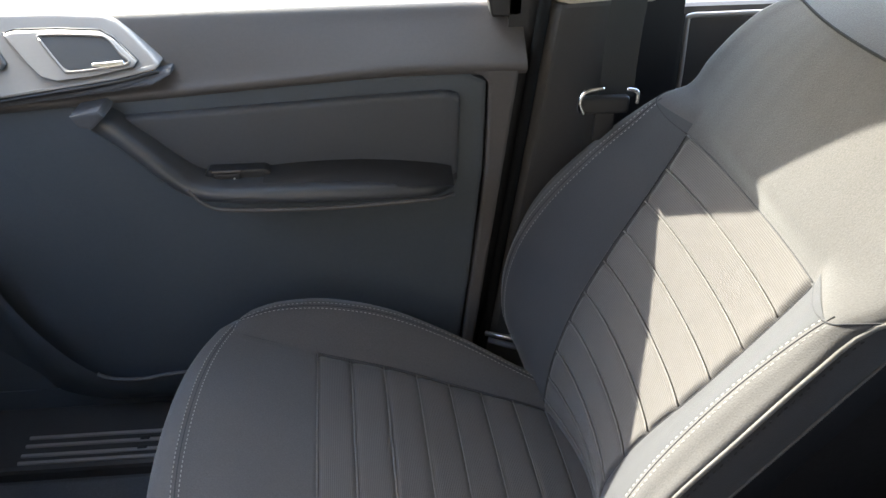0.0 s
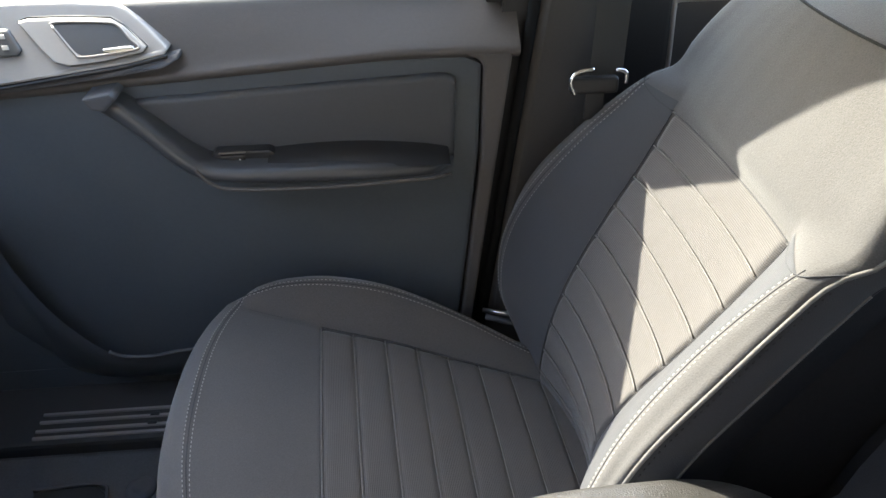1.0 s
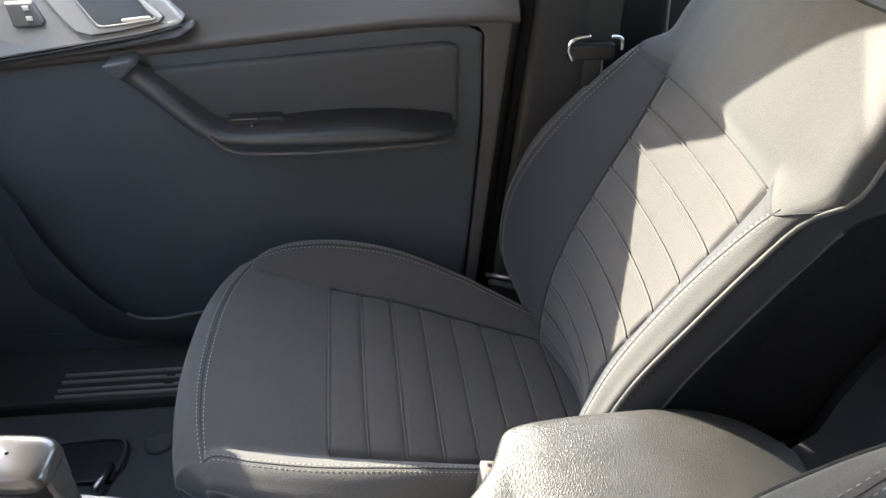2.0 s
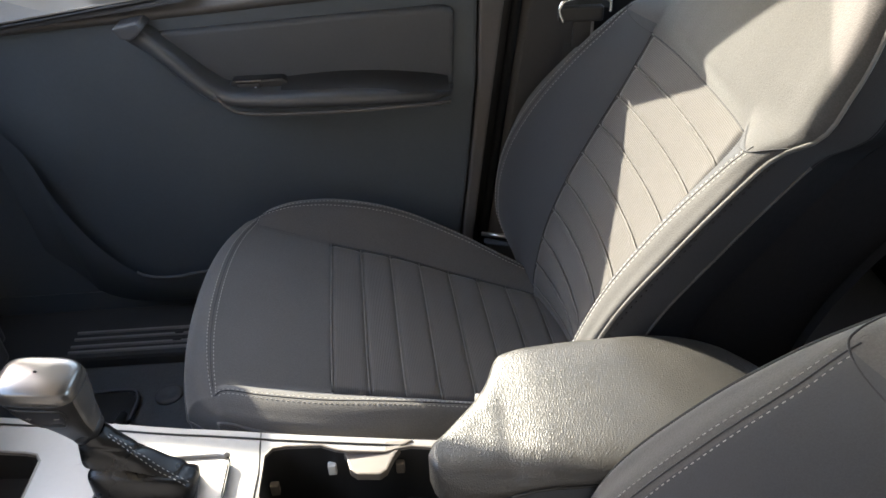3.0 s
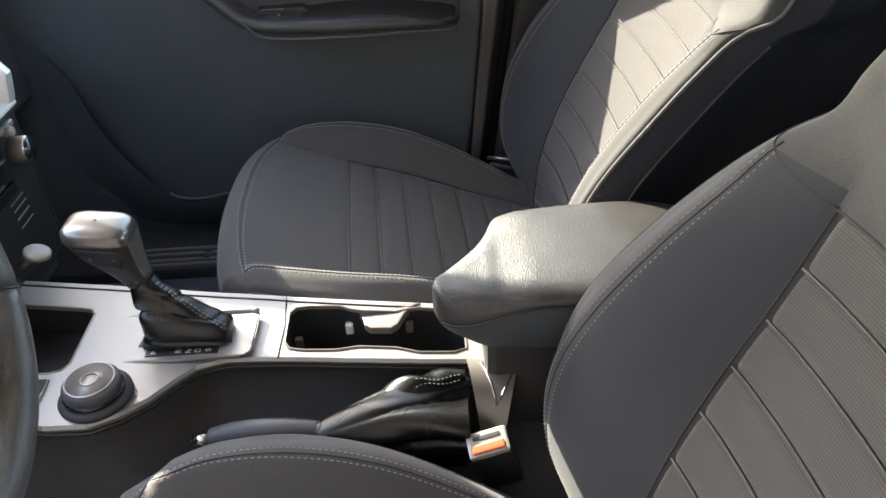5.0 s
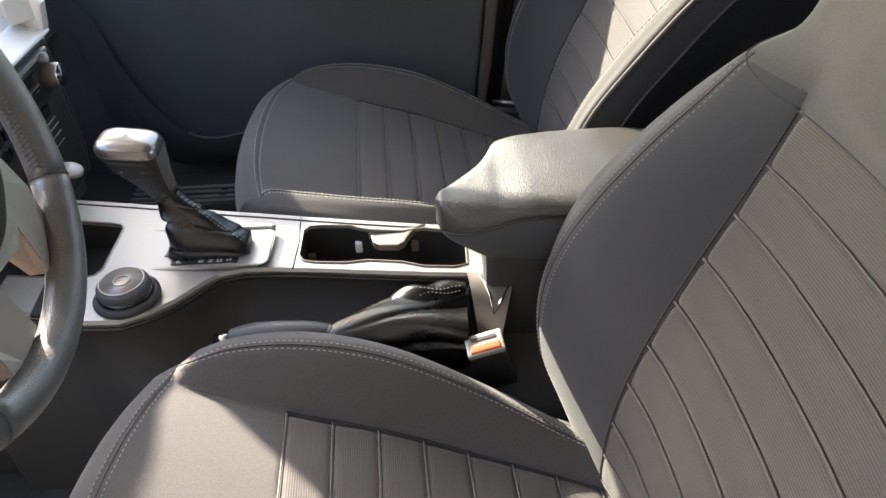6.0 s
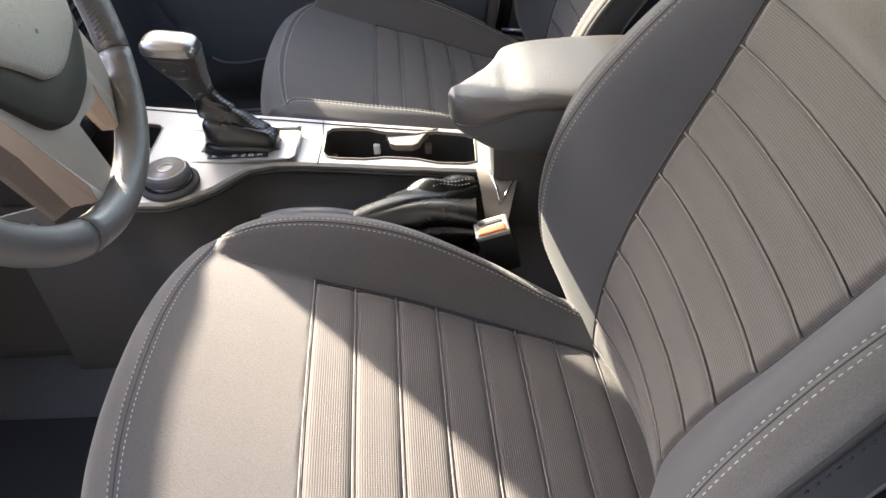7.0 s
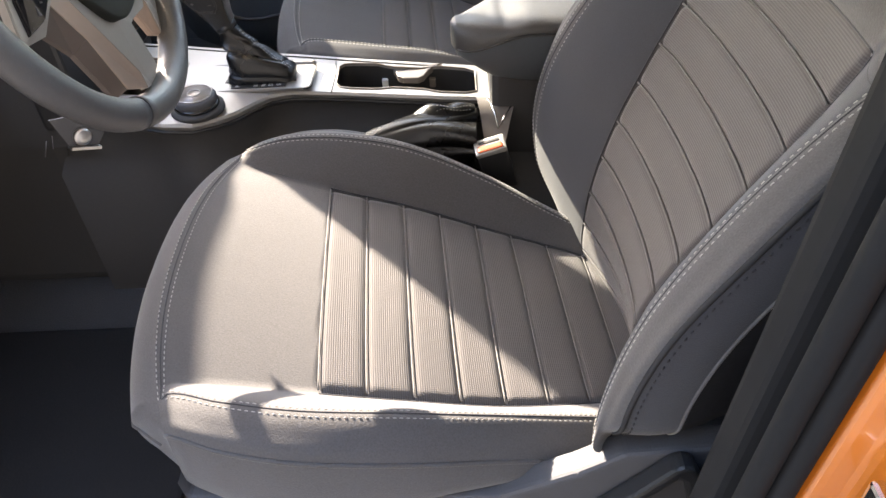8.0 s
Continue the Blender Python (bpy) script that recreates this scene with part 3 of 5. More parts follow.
# passenger side centre pillar with its trim
pil = prism_bm([(0.222, 1.02), (0.236, 0.985), (0.252, 0.972), (0.362, 0.985), (0.378, 1.06), (0.222, 1.08)], "z", 0.06, 0.769, 0.006)
for v in pil.verts:
    v.co.x -= 0.13 * (0.769 - v.co.z)
tagged(part("pillar_right", pil, PILLAR), "dark grey plastic centre pillar beside the passenger seat", "pillar", kind="structure")
pil = prism_bm([(0.240, 1.03), (0.246, 0.985), (0.262, 0.975), (0.39, 0.995), (0.415, 1.06), (0.240, 1.08)], "z", 0.760, 1.2, 0.008)
tagged(part("trim_pillar_right", pil, HEADLINER), "pale upper centre pillar trim", "trim", kind="structure")
tube_seal = tube("trim_door_seal", spline([(0.148, 0.985, 0.10), (0.172, 0.982, 0.30), (0.197, 0.980, 0.50), (0.219, 0.980, 0.68), (0.232, 0.983, 0.80), (0.245, 0.99, 1.1)], 30), 0.009, RUBBER, sides=10)
tagged(tube_seal, "black rubber door seal", "trim", kind="structure")

# black sheet put in for an unlit gap; it also hides daylight
slab("trim_gap_rear", 0.355, 0.44, 1.02, 1.075, 0.05, 0.765, BLACK, "black sheet standing in for the dark gap behind the centre pillar", "trim")

# driver side centre pillar: trim, seal, painted jamb, striker
jamb = tagged(new("pillar_left"), "orange painted door jamb with dark trim and rubber seal", "pillar", kind="structure")


def sloped(bm):
    """Leans a pillar piece rearwards with height."""
    for v in bm.verts:
        v.co.x += 0.07 * (v.co.z - 0.5)
    return bm


part("pillar_trim", sloped(prism_bm([(0.203, -0.470), (0.206, -0.494), (0.24, -0.505), (0.42, -0.49), (0.42, -0.44), (0.25, -0.45)], "z", 0.06, 1.2, 0.005)), RUBBER, jamb)
tube("door_seal", [(0.2095 + 0.07 * (z - 0.5), -0.520, z) for z in [0.02 + 0.06 * k for k in range(20)]], 0.0085, RUBBER, jamb, "grey rubber inner seal", sides=12)
tube("door_seal", [(0.2255 + 0.07 * (z - 0.5), -0.523, z) for z in [0.02 + 0.06 * k for k in range(20)]], 0.0085, RUBBER, jamb, "black rubber outer seal", sides=12)
part("painted_jamb", sloped(prism_bm([(0.233, -0.520), (0.238, -0.531), (0.252, -0.540), (0.258, -0.566), (0.284, -0.585), (0.292, -0.625), (0.42, -0.64), (0.42, -0.51), (0.262, -0.51)], "z", -0.15, 1.2, 0.004)), ORANGE, jamb, "orange car paint")
tube("striker", spline([(0.262, -0.556, 0.530), (0.240, -0.566, 0.530), (0.233, -0.570, 0.541), (0.240, -0.566, 0.554), (0.262, -0.556, 0.556)], 18), 0.0042, CHROME, jamb, "bright metal door striker")
part("striker_plate", box_bm(0.252, 0.268, -0.578, -0.550, 0.520, 0.566, 0.003), CHROME, jamb, "bright metal striker plate")
slab("trim_sill_left", -0.9, 0.30, -0.60, -0.46, -0.12, 0.075, PLASTIC, "dark plastic door sill under the driver opening", "trim", 0.015)

# windscreen pillars and the open windscreen between them
def pillar(name, inner, outer, label):
    I, O = spline(inner, 16), spline(outer, 16)
    verts, faces = [], []
    for a, b in zip(I, O):
        out = Vector((-0.03, 0, 0.05))
        verts += [a, b, b + out, a + out]
    for i in range(15):
        for k in range(4):
            faces.append((4 * i + k, 4 * i + (k + 1) % 4, 4 * i + 4 + (k + 1) % 4, 4 * i + 4 + k))
    faces += [(3, 2, 1, 0), (60, 61, 62, 63)]
    return tagged(mesh_object(name, verts, faces, HEADLINER, smooth=False), label, "pillar", kind="structure")


pillar("pillar_a_right", [(-0.93, 0.87, 0.76), (-0.70, 0.790, 0.892), (-0.60, 0.772, 0.948), (-0.36, 0.72, 1.087), (-0.08, 0.65, 1.25)], [(-0.93, 1.06, 0.82), (-0.70, 1.06, 0.985), (-0.56, 1.06, 1.085), (-0.36, 1.07, 1.16), (-0.08, 1.10, 1.22)], "pale windscreen pillar trim on the passenger side")
pillar("pillar_a_left", [(-0.93, -0.34, 0.76), (-0.66, -0.27, 0.911), (-0.36, -0.20, 1.087), (-0.08, -0.13, 1.25)], [(-0.93, -0.54, 0.82), (-0.70, -0.54, 0.985), (-0.56, -0.54, 1.085), (-0.36, -0.55, 1.16), (-0.08, -0.58, 1.22)], "pale windscreen pillar trim on the driver side")

# unseen plate, added below the roof to block sun from the driver backrest
hd = bmesh.new()
hv = [hd.verts.new(p) for p in ((-0.50, -0.40, 0.995), (-0.50, 0.72, 0.995), (-0.08, 0.66, 1.25), (-0.08, -0.30, 1.25))]
hd.faces.new(hv)
bmesh.ops.solidify(hd, geom=hd.faces[:], thickness=0.02)
tagged(part("trim_sun_block", hd, HEADLINER), "unseen header plate added to keep sun off the driver backrest", "trim", kind="structure")

# ---- passenger door ----
door = tagged(new("door_1"), "closed passenger door with dark lower panel and silver handle bezel", "door", kind="structure")


def laid(p):
    """The top of the door trim slopes outwards above the waist seam."""
    x, y, z = p
    d = max(0.0, z - 0.69)
    return Vector((x + (x - 0.02) * 1.05 * d, y + 1.02 * d, z - 0.296 * d))


def laid_bm(bm):
    for v in bm.verts:
        v.co = laid(v.co)
    return bm


def rear_edge(z):
    """The rear edge of the door leans forward towards the sill."""
    return 0.205 - 0.12 * (0.776 - z)


part("door_shell", prism_bm([(-0.95, 0.10), (-0.95, 0.69), (rear_edge(0.69), 0.69), (rear_edge(0.10), 0.10)], "y", 0.985, 1.055, 0.008), DOOR_LOWER, door)
part("door_skin", prism_bm([(-0.95, -0.10), (-0.95, 0.745), (rear_edge(0.745), 0.745), (rear_edge(-0.10), -0.10)], "y", 1.062, 1.10, 0.006), ORANGE, door, "orange painted outer skin")
part("lower_panel", prism_bm([(-0.95, 0.13), (-0.95, 0.665), (-0.30, 0.68), (0.12, 0.685), (0.150, 0.67), (0.146, 0.53), (0.128, 0.34), (0.105, 0.15), (0.05, 0.13)], "y", 0.957, 0.99, 0.006), DOOR_LOWER, door)

WAIST = [(-0.95, 0.640), (-0.60, 0.655), (-0.282, 0.673), (-0.168, 0.680), (-0.053, 0.687), (0.024, 0.691), (0.101, 0.691), (0.21, 0.690)]


def upper_trim(u, v):
    x = -0.95 + 1.155 * u
    drop = lerp_table(WAIST, x)[0]
    prof = spline([(0, 0.966, drop - 0.014), (0, 0.953, drop - 0.006), (0, 0.950, drop + 0.003), (0, 0.960, drop + 0.012), (0, 0.985, 0.720 + 0.4 * (drop - 0.69)), (0, 1.012, 0.740), (0, 1.032, 0.756), (0, 1.046, 0.755), (0, 1.050, 0.735)], 33)[int(round(v * 32))]
    return Vector((x, prof.y, prof.z))


grid("upper_trim", upper_trim, 60, 32, DOOR_UPPER, door, "brown-grey grained vinyl top")
part("rear_trim", prism_bm([(0.128, 0.684), (0.144, 0.679), (0.152, 0.668), (0.150, 0.535), (0.132, 0.346), (0.110, 0.14), (rear_edge(0.14), 0.14), (rear_edge(0.69), 0.690), (0.128, 0.690)], "y", 0.951, 0.985, 0.005), DOOR_UPPER, door, "brown-grey grained vinyl edge")
ins = [(-0.355, 0.642), (-0.211, 0.648), (-0.056, 0.655), (0.094, 0.661), (0.110, 0.655), (0.112, 0.645), (0.107, 0.529), (-0.278, 0.535), (-0.300, 0.556)]
part("insert_pad", prism_bm(ins, "y", 0.944, 0.975, 0.009, 3), DOOR_INSERT, door, "padded grey vinyl insert", smooth=True)

# arm rest with the pull strap
ARM = spline([(-0.398, 0.920, 0.655, 0.013), (-0.367, 0.912, 0.637, 0.014), (-0.331, 0.902, 0.607, 0.013), (-0.292, 0.893, 0.569, 0.013), (-0.261, 0.888, 0.549, 0.012), (-0.219, 0.884, 0.5425, 0.012), (-0.141, 0.881, 0.540, 0.013),
              (-0.064, 0.882, 0.538, 0.014), (0.015, 0.887, 0.535, 0.013), (0.072, 0.900, 0.530, 0.012), (0.104, 0.940, 0.520, 0.009)], 80)


def arm_point(u, v):
    k = min(int(round(u * 79)), 79)
    p = ARM[k]
    d = (ARM[min(k + 1, 79)] - ARM[max(k - 1, 0)])
    d = Vector((d[0], 0, d[2])).normalized()
    nrm = Vector((-d.z, 0, d.x))
    a = 2 * math.pi * v
    deep = 0.97 - p[1]
    c, s = math.cos(a), math.sin(a)
    yy = p[1] + deep / 2 - deep / 2 * math.copysign(abs(c) ** 0.45, c)
    return Vector((p[0], yy, p[2])) + nrm * p[3] * math.copysign(abs(s) ** 0.7, s)


grid("arm_rest", arm_point, 79, 24, ARM_PLASTIC, door, "dark grey moulded pull handle and arm rest", wrap=True)


def arm_top(u, v):
    """The soft top of the arm rest, rising in a shallow arc to the panel."""
    x = -0.170 + 0.268 * u
    arc = math.sin(math.pi * min(1.0, 0.12 + 0.88 * u)) ** 0.7
    return Vector((x, 0.893 + 0.064 * v, 0.549 - 0.006 * u + (0.004 + 0.016 * arc) * math.sin(1.5 * v)))


grid("arm_pad", arm_top, 30, 10, BLACK, door, "soft black arm rest pad")
# lip in a lighter material: the edge highlight is painted in
tube("arm_rest_edge", spline([(-0.270, 0.888, 0.557), (-0.251, 0.885, 0.536), (-0.221, 0.882, 0.5265), (-0.143, 0.880, 0.5235), (-0.065, 0.881, 0.5225), (0.014, 0.886, 0.5225), (0.071, 0.899, 0.5185), (0.100, 0.926, 0.509)], 50), 0.0030, DOOR_UPPER, door, "moulded lip lightened for its edge highlight")
part("strap_end", prism_bm([(-0.405, 0.665), (-0.366, 0.671), (-0.359, 0.662), (-0.379, 0.645), (-0.396, 0.648)], "y", 0.903, 0.955, 0.004), SHIELD, door, "pale end of the pull strap")
panel = part("switch_panel", prism_bm([(-0.269, 0.541), (-0.163, 0.540), (-0.160, 0.560), (-0.168, 0.566), (-0.247, 0.566)], "y", 0.924, 0.96, 0.004), BLACK, door, "black window switch panel")
part("window_switch", box_bm(-0.240, -0.203, 0.920, 0.926, 0.551, 0.562, 0.003), BLACK, panel)
part("switch_line", box_bm(-0.241, -0.202, 0.9205, 0.9245, 0.5645, 0.5658), SPOKE, panel, "thin bright line")
part("panel_line", box_bm(-0.263, -0.177, 0.9205, 0.9245, 0.5420, 0.5432), SPOKE, panel, "thin bright line")
disc_stack("switch_lamp", [(0.0014, 0), (0.0014, 0.001)], WHITE, panel, m=Matrix.Translation((-0.211, 0.9195, 0.555)) @ Matrix.Rotation(radians(90), 4, "X"), sides=10)

# handle bezel and latch handle
bez = [(-0.75, 0.650), (-0.495, 0.682), (-0.420, 0.692), (-0.345, 0.701), (-0.288, 0.712), (-0.281, 0.719), (-0.292, 0.737), (-0.309, 0.763), (-0.322, 0.779), (-0.337, 0.787), (-0.39, 0.792), (-0.457, 0.793), (-0.75, 0.785)]
bezel = part("handle_bezel", laid_bm(prism_bm(bez, "y", 0.929, 0.955, 0.004, 3)), DOOR_SILVER, door, "satin silver handle bezel")
tube("bezel_gap", [laid(p) for p in spline([(-0.75, 0.933, 0.646), (-0.495, 0.933, 0.678), (-0.420, 0.933, 0.688), (-0.345, 0.934, 0.697), (-0.286, 0.936, 0.708)], 30)], 0.0030, BLACK, door)
part("bezel_lip", laid_bm(prism_bm([(-0.75, 0.635), (-0.503, 0.667), (-0.427, 0.675), (-0.352, 0.683), (-0.298, 0.691), (-0.272, 0.703), (-0.270, 0.712), (-0.284, 0.708), (-0.345, 0.696), (-0.420, 0.687), (-0.495, 0.677), (-0.75, 0.645)], "y", 0.936, 0.962, 0.004)), SHIELD, door, "pale bezel lip")
HANDLE = [(-0.461, 0.767), (-0.448, 0.771), (-0.394, 0.771), (-0.343, 0.767), (-0.329, 0.756), (-0.307, 0.725), (-0.313, 0.719), (-0.369, 0.709), (-0.413, 0.705), (-0.432, 0.711), (-0.444, 0.731)]
handle = part("latch_handle", laid_bm(prism_bm(HANDLE, "y", 0.921, 0.931, 0.003, 3)), DOOR_SILVER, door, "brushed silver latch handle")
tube("handle_gap", [laid((x, 0.9275, z)) for x, z in HANDLE], 0.0020, BLACK, handle, closed=True)
RECESS = [(-0.418, 0.761), (-0.412, 0.766), (-0.351, 0.763), (-0.335, 0.758), (-0.324, 0.739), (-0.316, 0.726), (-0.344, 0.721), (-0.391, 0.717), (-0.401, 0.724)]
part("finger_pocket", laid_bm(prism_bm(RECESS, "y", 0.9205, 0.926, 0.002)), ARM_PLASTIC, handle, "dark finger recess")
tube("pocket_rim", [laid((p.x, 0.9195, p.z)) for p in spline([(x, 0, z) for x, z in RECESS + RECESS[:1]], 60)], 0.0018, DOOR_SILVER, handle, "pale rim")
part("latch_paddle", laid_bm(prism_bm([(-0.362, 0.7275), (-0.322, 0.7300), (-0.320, 0.7245), (-0.344, 0.7215), (-0.362, 0.7235)], "y", 0.9165, 0.921, 0.001)), CHROME, handle, "bright latch edge")
lock = part("lock_switch", laid_bm(prism_bm([(-0.515, 0.757), (-0.478, 0.757), (-0.470, 0.727), (-0.476, 0.720), (-0.515, 0.720)], "y", 0.924, 0.933, 0.003)), BLACK, door, "black lock switch")
for k, zz in enumerate((0.747, 0.732)):
    part("lock_mark", laid_bm(box_bm(-0.492, -0.484, 0.9225, 0.9245, zz - 0.002, zz + 0.004)), SILVER if k == 0 else METAL, lock)

# lower pocket of the door and its speaker bulge
pocket = spline([(-0.66, 0.925, 0.53), (-0.609, 0.915, 0.464), (-0.583, 0.905, 0.387), (-0.553, 0.900, 0.318), (-0.515, 0.895, 0.262), (-0.481, 0.893, 0.227), (-0.453, 0.892, 0.213), (-0.404, 0.892, 0.211), (-0.348, 0.892, 0.219), (-0.1, 0.895, 0.232), (0.07, 0.915, 0.235)], 80)


def pocket_wall(u, v):
    p = pocket[min(int(round(u * 79)), 79)]
    return Vector((p.x, p.y + 0.05 * v * v + 0.012 * v, p.z - (p.z - 0.11) * v))


grid("door_pocket", pocket_wall, 79, 8, DOOR_LOWER, door, "dark plastic map pocket")
tube("pocket_lip", pocket[40:], 0.0036, SHIELD, door, "lighter pocket lip")


def bulge(u, v):
    a = 2 * math.pi * v
    r = 0.15 * u
    return Vector((-0.62 + r * math.cos(a), 0.9575 - 0.010 * (1 - u * u) ** 2, 0.46 + r * 1.05 * math.sin(a)))


grid("speaker_bulge", bulge, 12, 40, DOOR_LOWER, door, wrap=True)
part("window_frame", prism_bm([(0.160, 0.745), (0.142, 0.83), (0.120, 0.90), (0.108, 0.98), (0.106, 1.19), (0.20, 1.19), (0.205, 0.745)], "y", 1.0, 1.06, 0.004), BLACK, door)
# unseen sail, added to shade the front of the passenger cushion
part("mirror_sail", prism_bm([(-0.95, 0.74), (-0.655, 0.74), (-0.640, 0.80), (-0.655, 0.86), (-0.95, 0.86)], "y", 1.015, 1.05, 0.006), BLACK, door, "black mirror sail, unseen, added to block sun at the window corner")
glass = bpy.data.materials.new("door_glass")
glass.use_nodes = True
gn, gl = glass.node_tree.nodes, glass.node_tree.links
clear = gn.new("ShaderNodeBsdfTransparent")
clear.inputs["Color"].default_value = (0.80, 0.82, 0.81, 1)
gloss = gn.new("ShaderNodeBsdfGlossy")
gloss.inputs["Roughness"].default_value = 0.02
blend = gn.new("ShaderNodeMixShader")
blend.inputs[0].default_value = 0.06
gl.new(clear.outputs[0], blend.inputs[1])
gl.new(gloss.outputs[0], blend.inputs[2])
gl.new(blend.outputs[0], gn["Material Output"].inputs["Surface"])
part("window_pane", box_bm(-0.86, 0.125, 1.0525, 1.0565, 0.73, 1.18), glass, door, "lightly tinted door glass")

# sill plate with raised ribs under the passenger door
sill = tagged(part("trim_sill_right", box_bm(-0.95, 0.20, 0.815, 0.96, 0.06, 0.098, 0.008), PLASTIC), "black ribbed sill plate under the passenger door", "trim", kind="structure")
for yy in (0.8285, 0.844, 0.8645, 0.8825):
    part("sill_rib", box_bm(-0.62, -0.10, yy - 0.0030, yy + 0.0030, 0.096, 0.102, 0.002), SILVER, sill, "pale silver rib")
for yy in (0.8465, 0.8665):
    part("sill_clip", box_bm(-0.433, -0.417, yy - 0.004, yy + 0.004, 0.097, 0.1035, 0.002), BLACK, sill)

# slab added to close a bright slit under the door
slab("trim_sill_gap", -1.15, 0.19, 0.955, 0.99, 0.02, 0.14, DOOR_LOWER, "filler added to stop a light leak below the passenger door", "trim")
# filler plate, added against daylight leaking between door and pillar
plate("trim_gap_right", [(0.12, 0.05), (0.155, 0.30), (0.185, 0.75), (0.19, 1.2), (0.25, 1.2), (0.25, 0.05)], "y", 1.0, 1.05, BLACK, "black filler added to stop a light leak beside the passenger door", "trim")

# ---- footwells ----
floor_mat = tagged(part("floor_mat", box_bm(-0.95, -0.30, 0.47, 0.80, 0.070, 0.086, 0.006), MAT), "dark grey textile floor mat in the passenger footwell", "floor mat")
disc_stack("mat_button", [(0.024, 0.0), (0.024, 0.003), (0.021, 0.005), (0.012, 0.005), (0.010, 0.003), (0.0, 0.003)], SHIELD, floor_mat, "grey round fixing button", m=Matrix.Translation((-0.414, 0.718, 0.086)), sides=28)
tagged(part("driver_floor_mat", box_bm(-0.95, -0.34, -0.42, 0.05, 0.070, 0.084, 0.006), MAT_SHADED), "floor mat in the driver footwell, darkened for its shade", "floor mat")
tray = thing("footwell_bracket", "black plastic cover with a bright metal bar beside the console", "bracket")
part("cover", prism_bm([(-0.58, 0.64), (-0.58, 0.722), (-0.485, 0.727), (-0.462, 0.705), (-0.466, 0.64)], "z", 0.084, 0.095, 0.004), BLACK, tray)
tube("cover_edge", spline([(-0.58, 0.722, 0.096), (-0.485, 0.727, 0.096), (-0.462, 0.706, 0.096), (-0.462, 0.655, 0.096)], 24), 0.003, SHIELD, tray)
tube("metal_bar", [(-0.474, 0.668, 0.098), (-0.478, 0.61, 0.112)], 0.006, METAL, tray, "bright metal bar")

slab("wall_footwell", -0.80, -0.76, -0.52, 0.17, 0.06, 0.52, CARPET, "dark carpeted footwell end under the dashboard", "wall")

# tunnel side trim and pedals seen from the driver side
pedal = thing("brake_pedal", "worn metal pedal bracket with a round bolt under the column", "pedal")
part("bracket_plate", prism_bm([(-0.062, 0.520), (-0.004, 0.505), (0.004, 0.468), (-0.012, 0.452), (-0.050, 0.470)], "x", -0.424, -0.420, 0.001), SHIELD, pedal)
disc_stack("bolt", [(0.013, 0), (0.013, 0.005), (0.010, 0.007), (0.0, 0.007)], METAL, pedal, m=Matrix.Translation((-0.420, -0.029, 0.478)) @ Matrix.Rotation(radians(90), 4, "Y"), sides=20)
part("bracket_lip", prism_bm([(-0.052, 0.468), (-0.012, 0.450), (-0.010, 0.454), (-0.050, 0.472)], "x", -0.424, -0.412), METAL, pedal, "bright lower edge")
pedal.matrix_world = Matrix.Translation((-0.400, -0.032, 0.490)) @ Matrix.Scale(0.8, 4) @ Matrix.Rotation(radians(-42), 4, "Z") @ Matrix.Translation((0.42, 0.030, -0.48))
for k in range(2):
    tube("wire", [(-0.421, -0.066 - 0.010 * k, 0.497 - 0.004 * k), (-0.421, -0.072 - 0.014 * k, 0.478 - 0.006 * k)], 0.0007, SHIELD, pedal)


# ---- dashboard ----
dash = thing("dashboard", "dark grey dashboard with silver centre stack", "dashboard")


def dash_point(u, v):
    y = -0.58 + 1.70 * u
    low = 0.040 * smooth(0.62, 0.80, y)
    p = spline([(-1.14, 0, 0.78), (-0.95, 0, 0.80), (-0.80, 0, 0.872 - low), (-0.757, 0, 0.880 - low), (-0.725, 0, 0.80 - low), (-0.715, 0, 0.66), (-0.74, 0, 0.48), (-0.80, 0, 0.40), (-1.0, 0, 0.36)], 33)[int(round(v * 32))]
    return Vector((p.x, y, p.z))


grid("dash_body", dash_point, 68, 32, PLASTIC, dash)


part("stack_body", prism_bm([(-0.510, 0.39), (-0.638, 0.685), (-0.80, 0.72), (-0.80, 0.35), (-0.51, 0.35)], "y", 0.165, 0.500), PLASTIC, dash)
part("stack_face", prism_bm([(-0.494, 0.38), (-0.496, 0.585), (-0.490, 0.598), (-0.56, 0.600), (-0.56, 0.38)], "y", 0.160, 0.508, 0.006), BLACK, dash, "black centre stack face")
part("screen_shelf", prism_bm([(-0.479, 0.5985), (-0.481, 0.604), (-0.513, 0.6175), (-0.535, 0.6175), (-0.535, 0.5985)], "y", 0.160, 0.5045, 0.003), LIT_SILVER, dash, "satin silver ledge under the screen")
part("screen_recess", prism_bm([(-0.514, 0.615), (-0.605, 0.690), (-0.635, 0.682), (-0.550, 0.600)], "y", 0.180, 0.500), LIT_SILVER, dash, "satin silver recess")
part("stack_edge", prism_bm([(-0.4805, 0.602), (-0.472, 0.640), (-0.490, 0.664), (-0.60, 0.690), (-0.63, 0.675), (-0.53, 0.600)], "y", 0.488, 0.5075, 0.005), LIT_SILVER, dash, "satin silver stack edge")
part("stack_edge", prism_bm([(-0.490, 0.602), (-0.510, 0.617), (-0.605, 0.693), (-0.635, 0.680), (-0.53, 0.600)], "y", 0.157, 0.176, 0.005), LIT_SILVER, dash, "satin silver stack edge")
part("recess_wedge", prism_bm([(-0.508, 0.463), (-0.484, 0.489), (-0.520, 0.489)], "z", 0.621, 0.655, 0.002), LIT_SILVER, dash, "slanting recess side")
part("stack_flank", prism_bm([(-0.498, 0.40), (-0.58, 0.40), (-0.58, 0.585), (-0.498, 0.585)], "y", 0.509, 0.522, 0.005), BLACK, dash, "black stack flank")
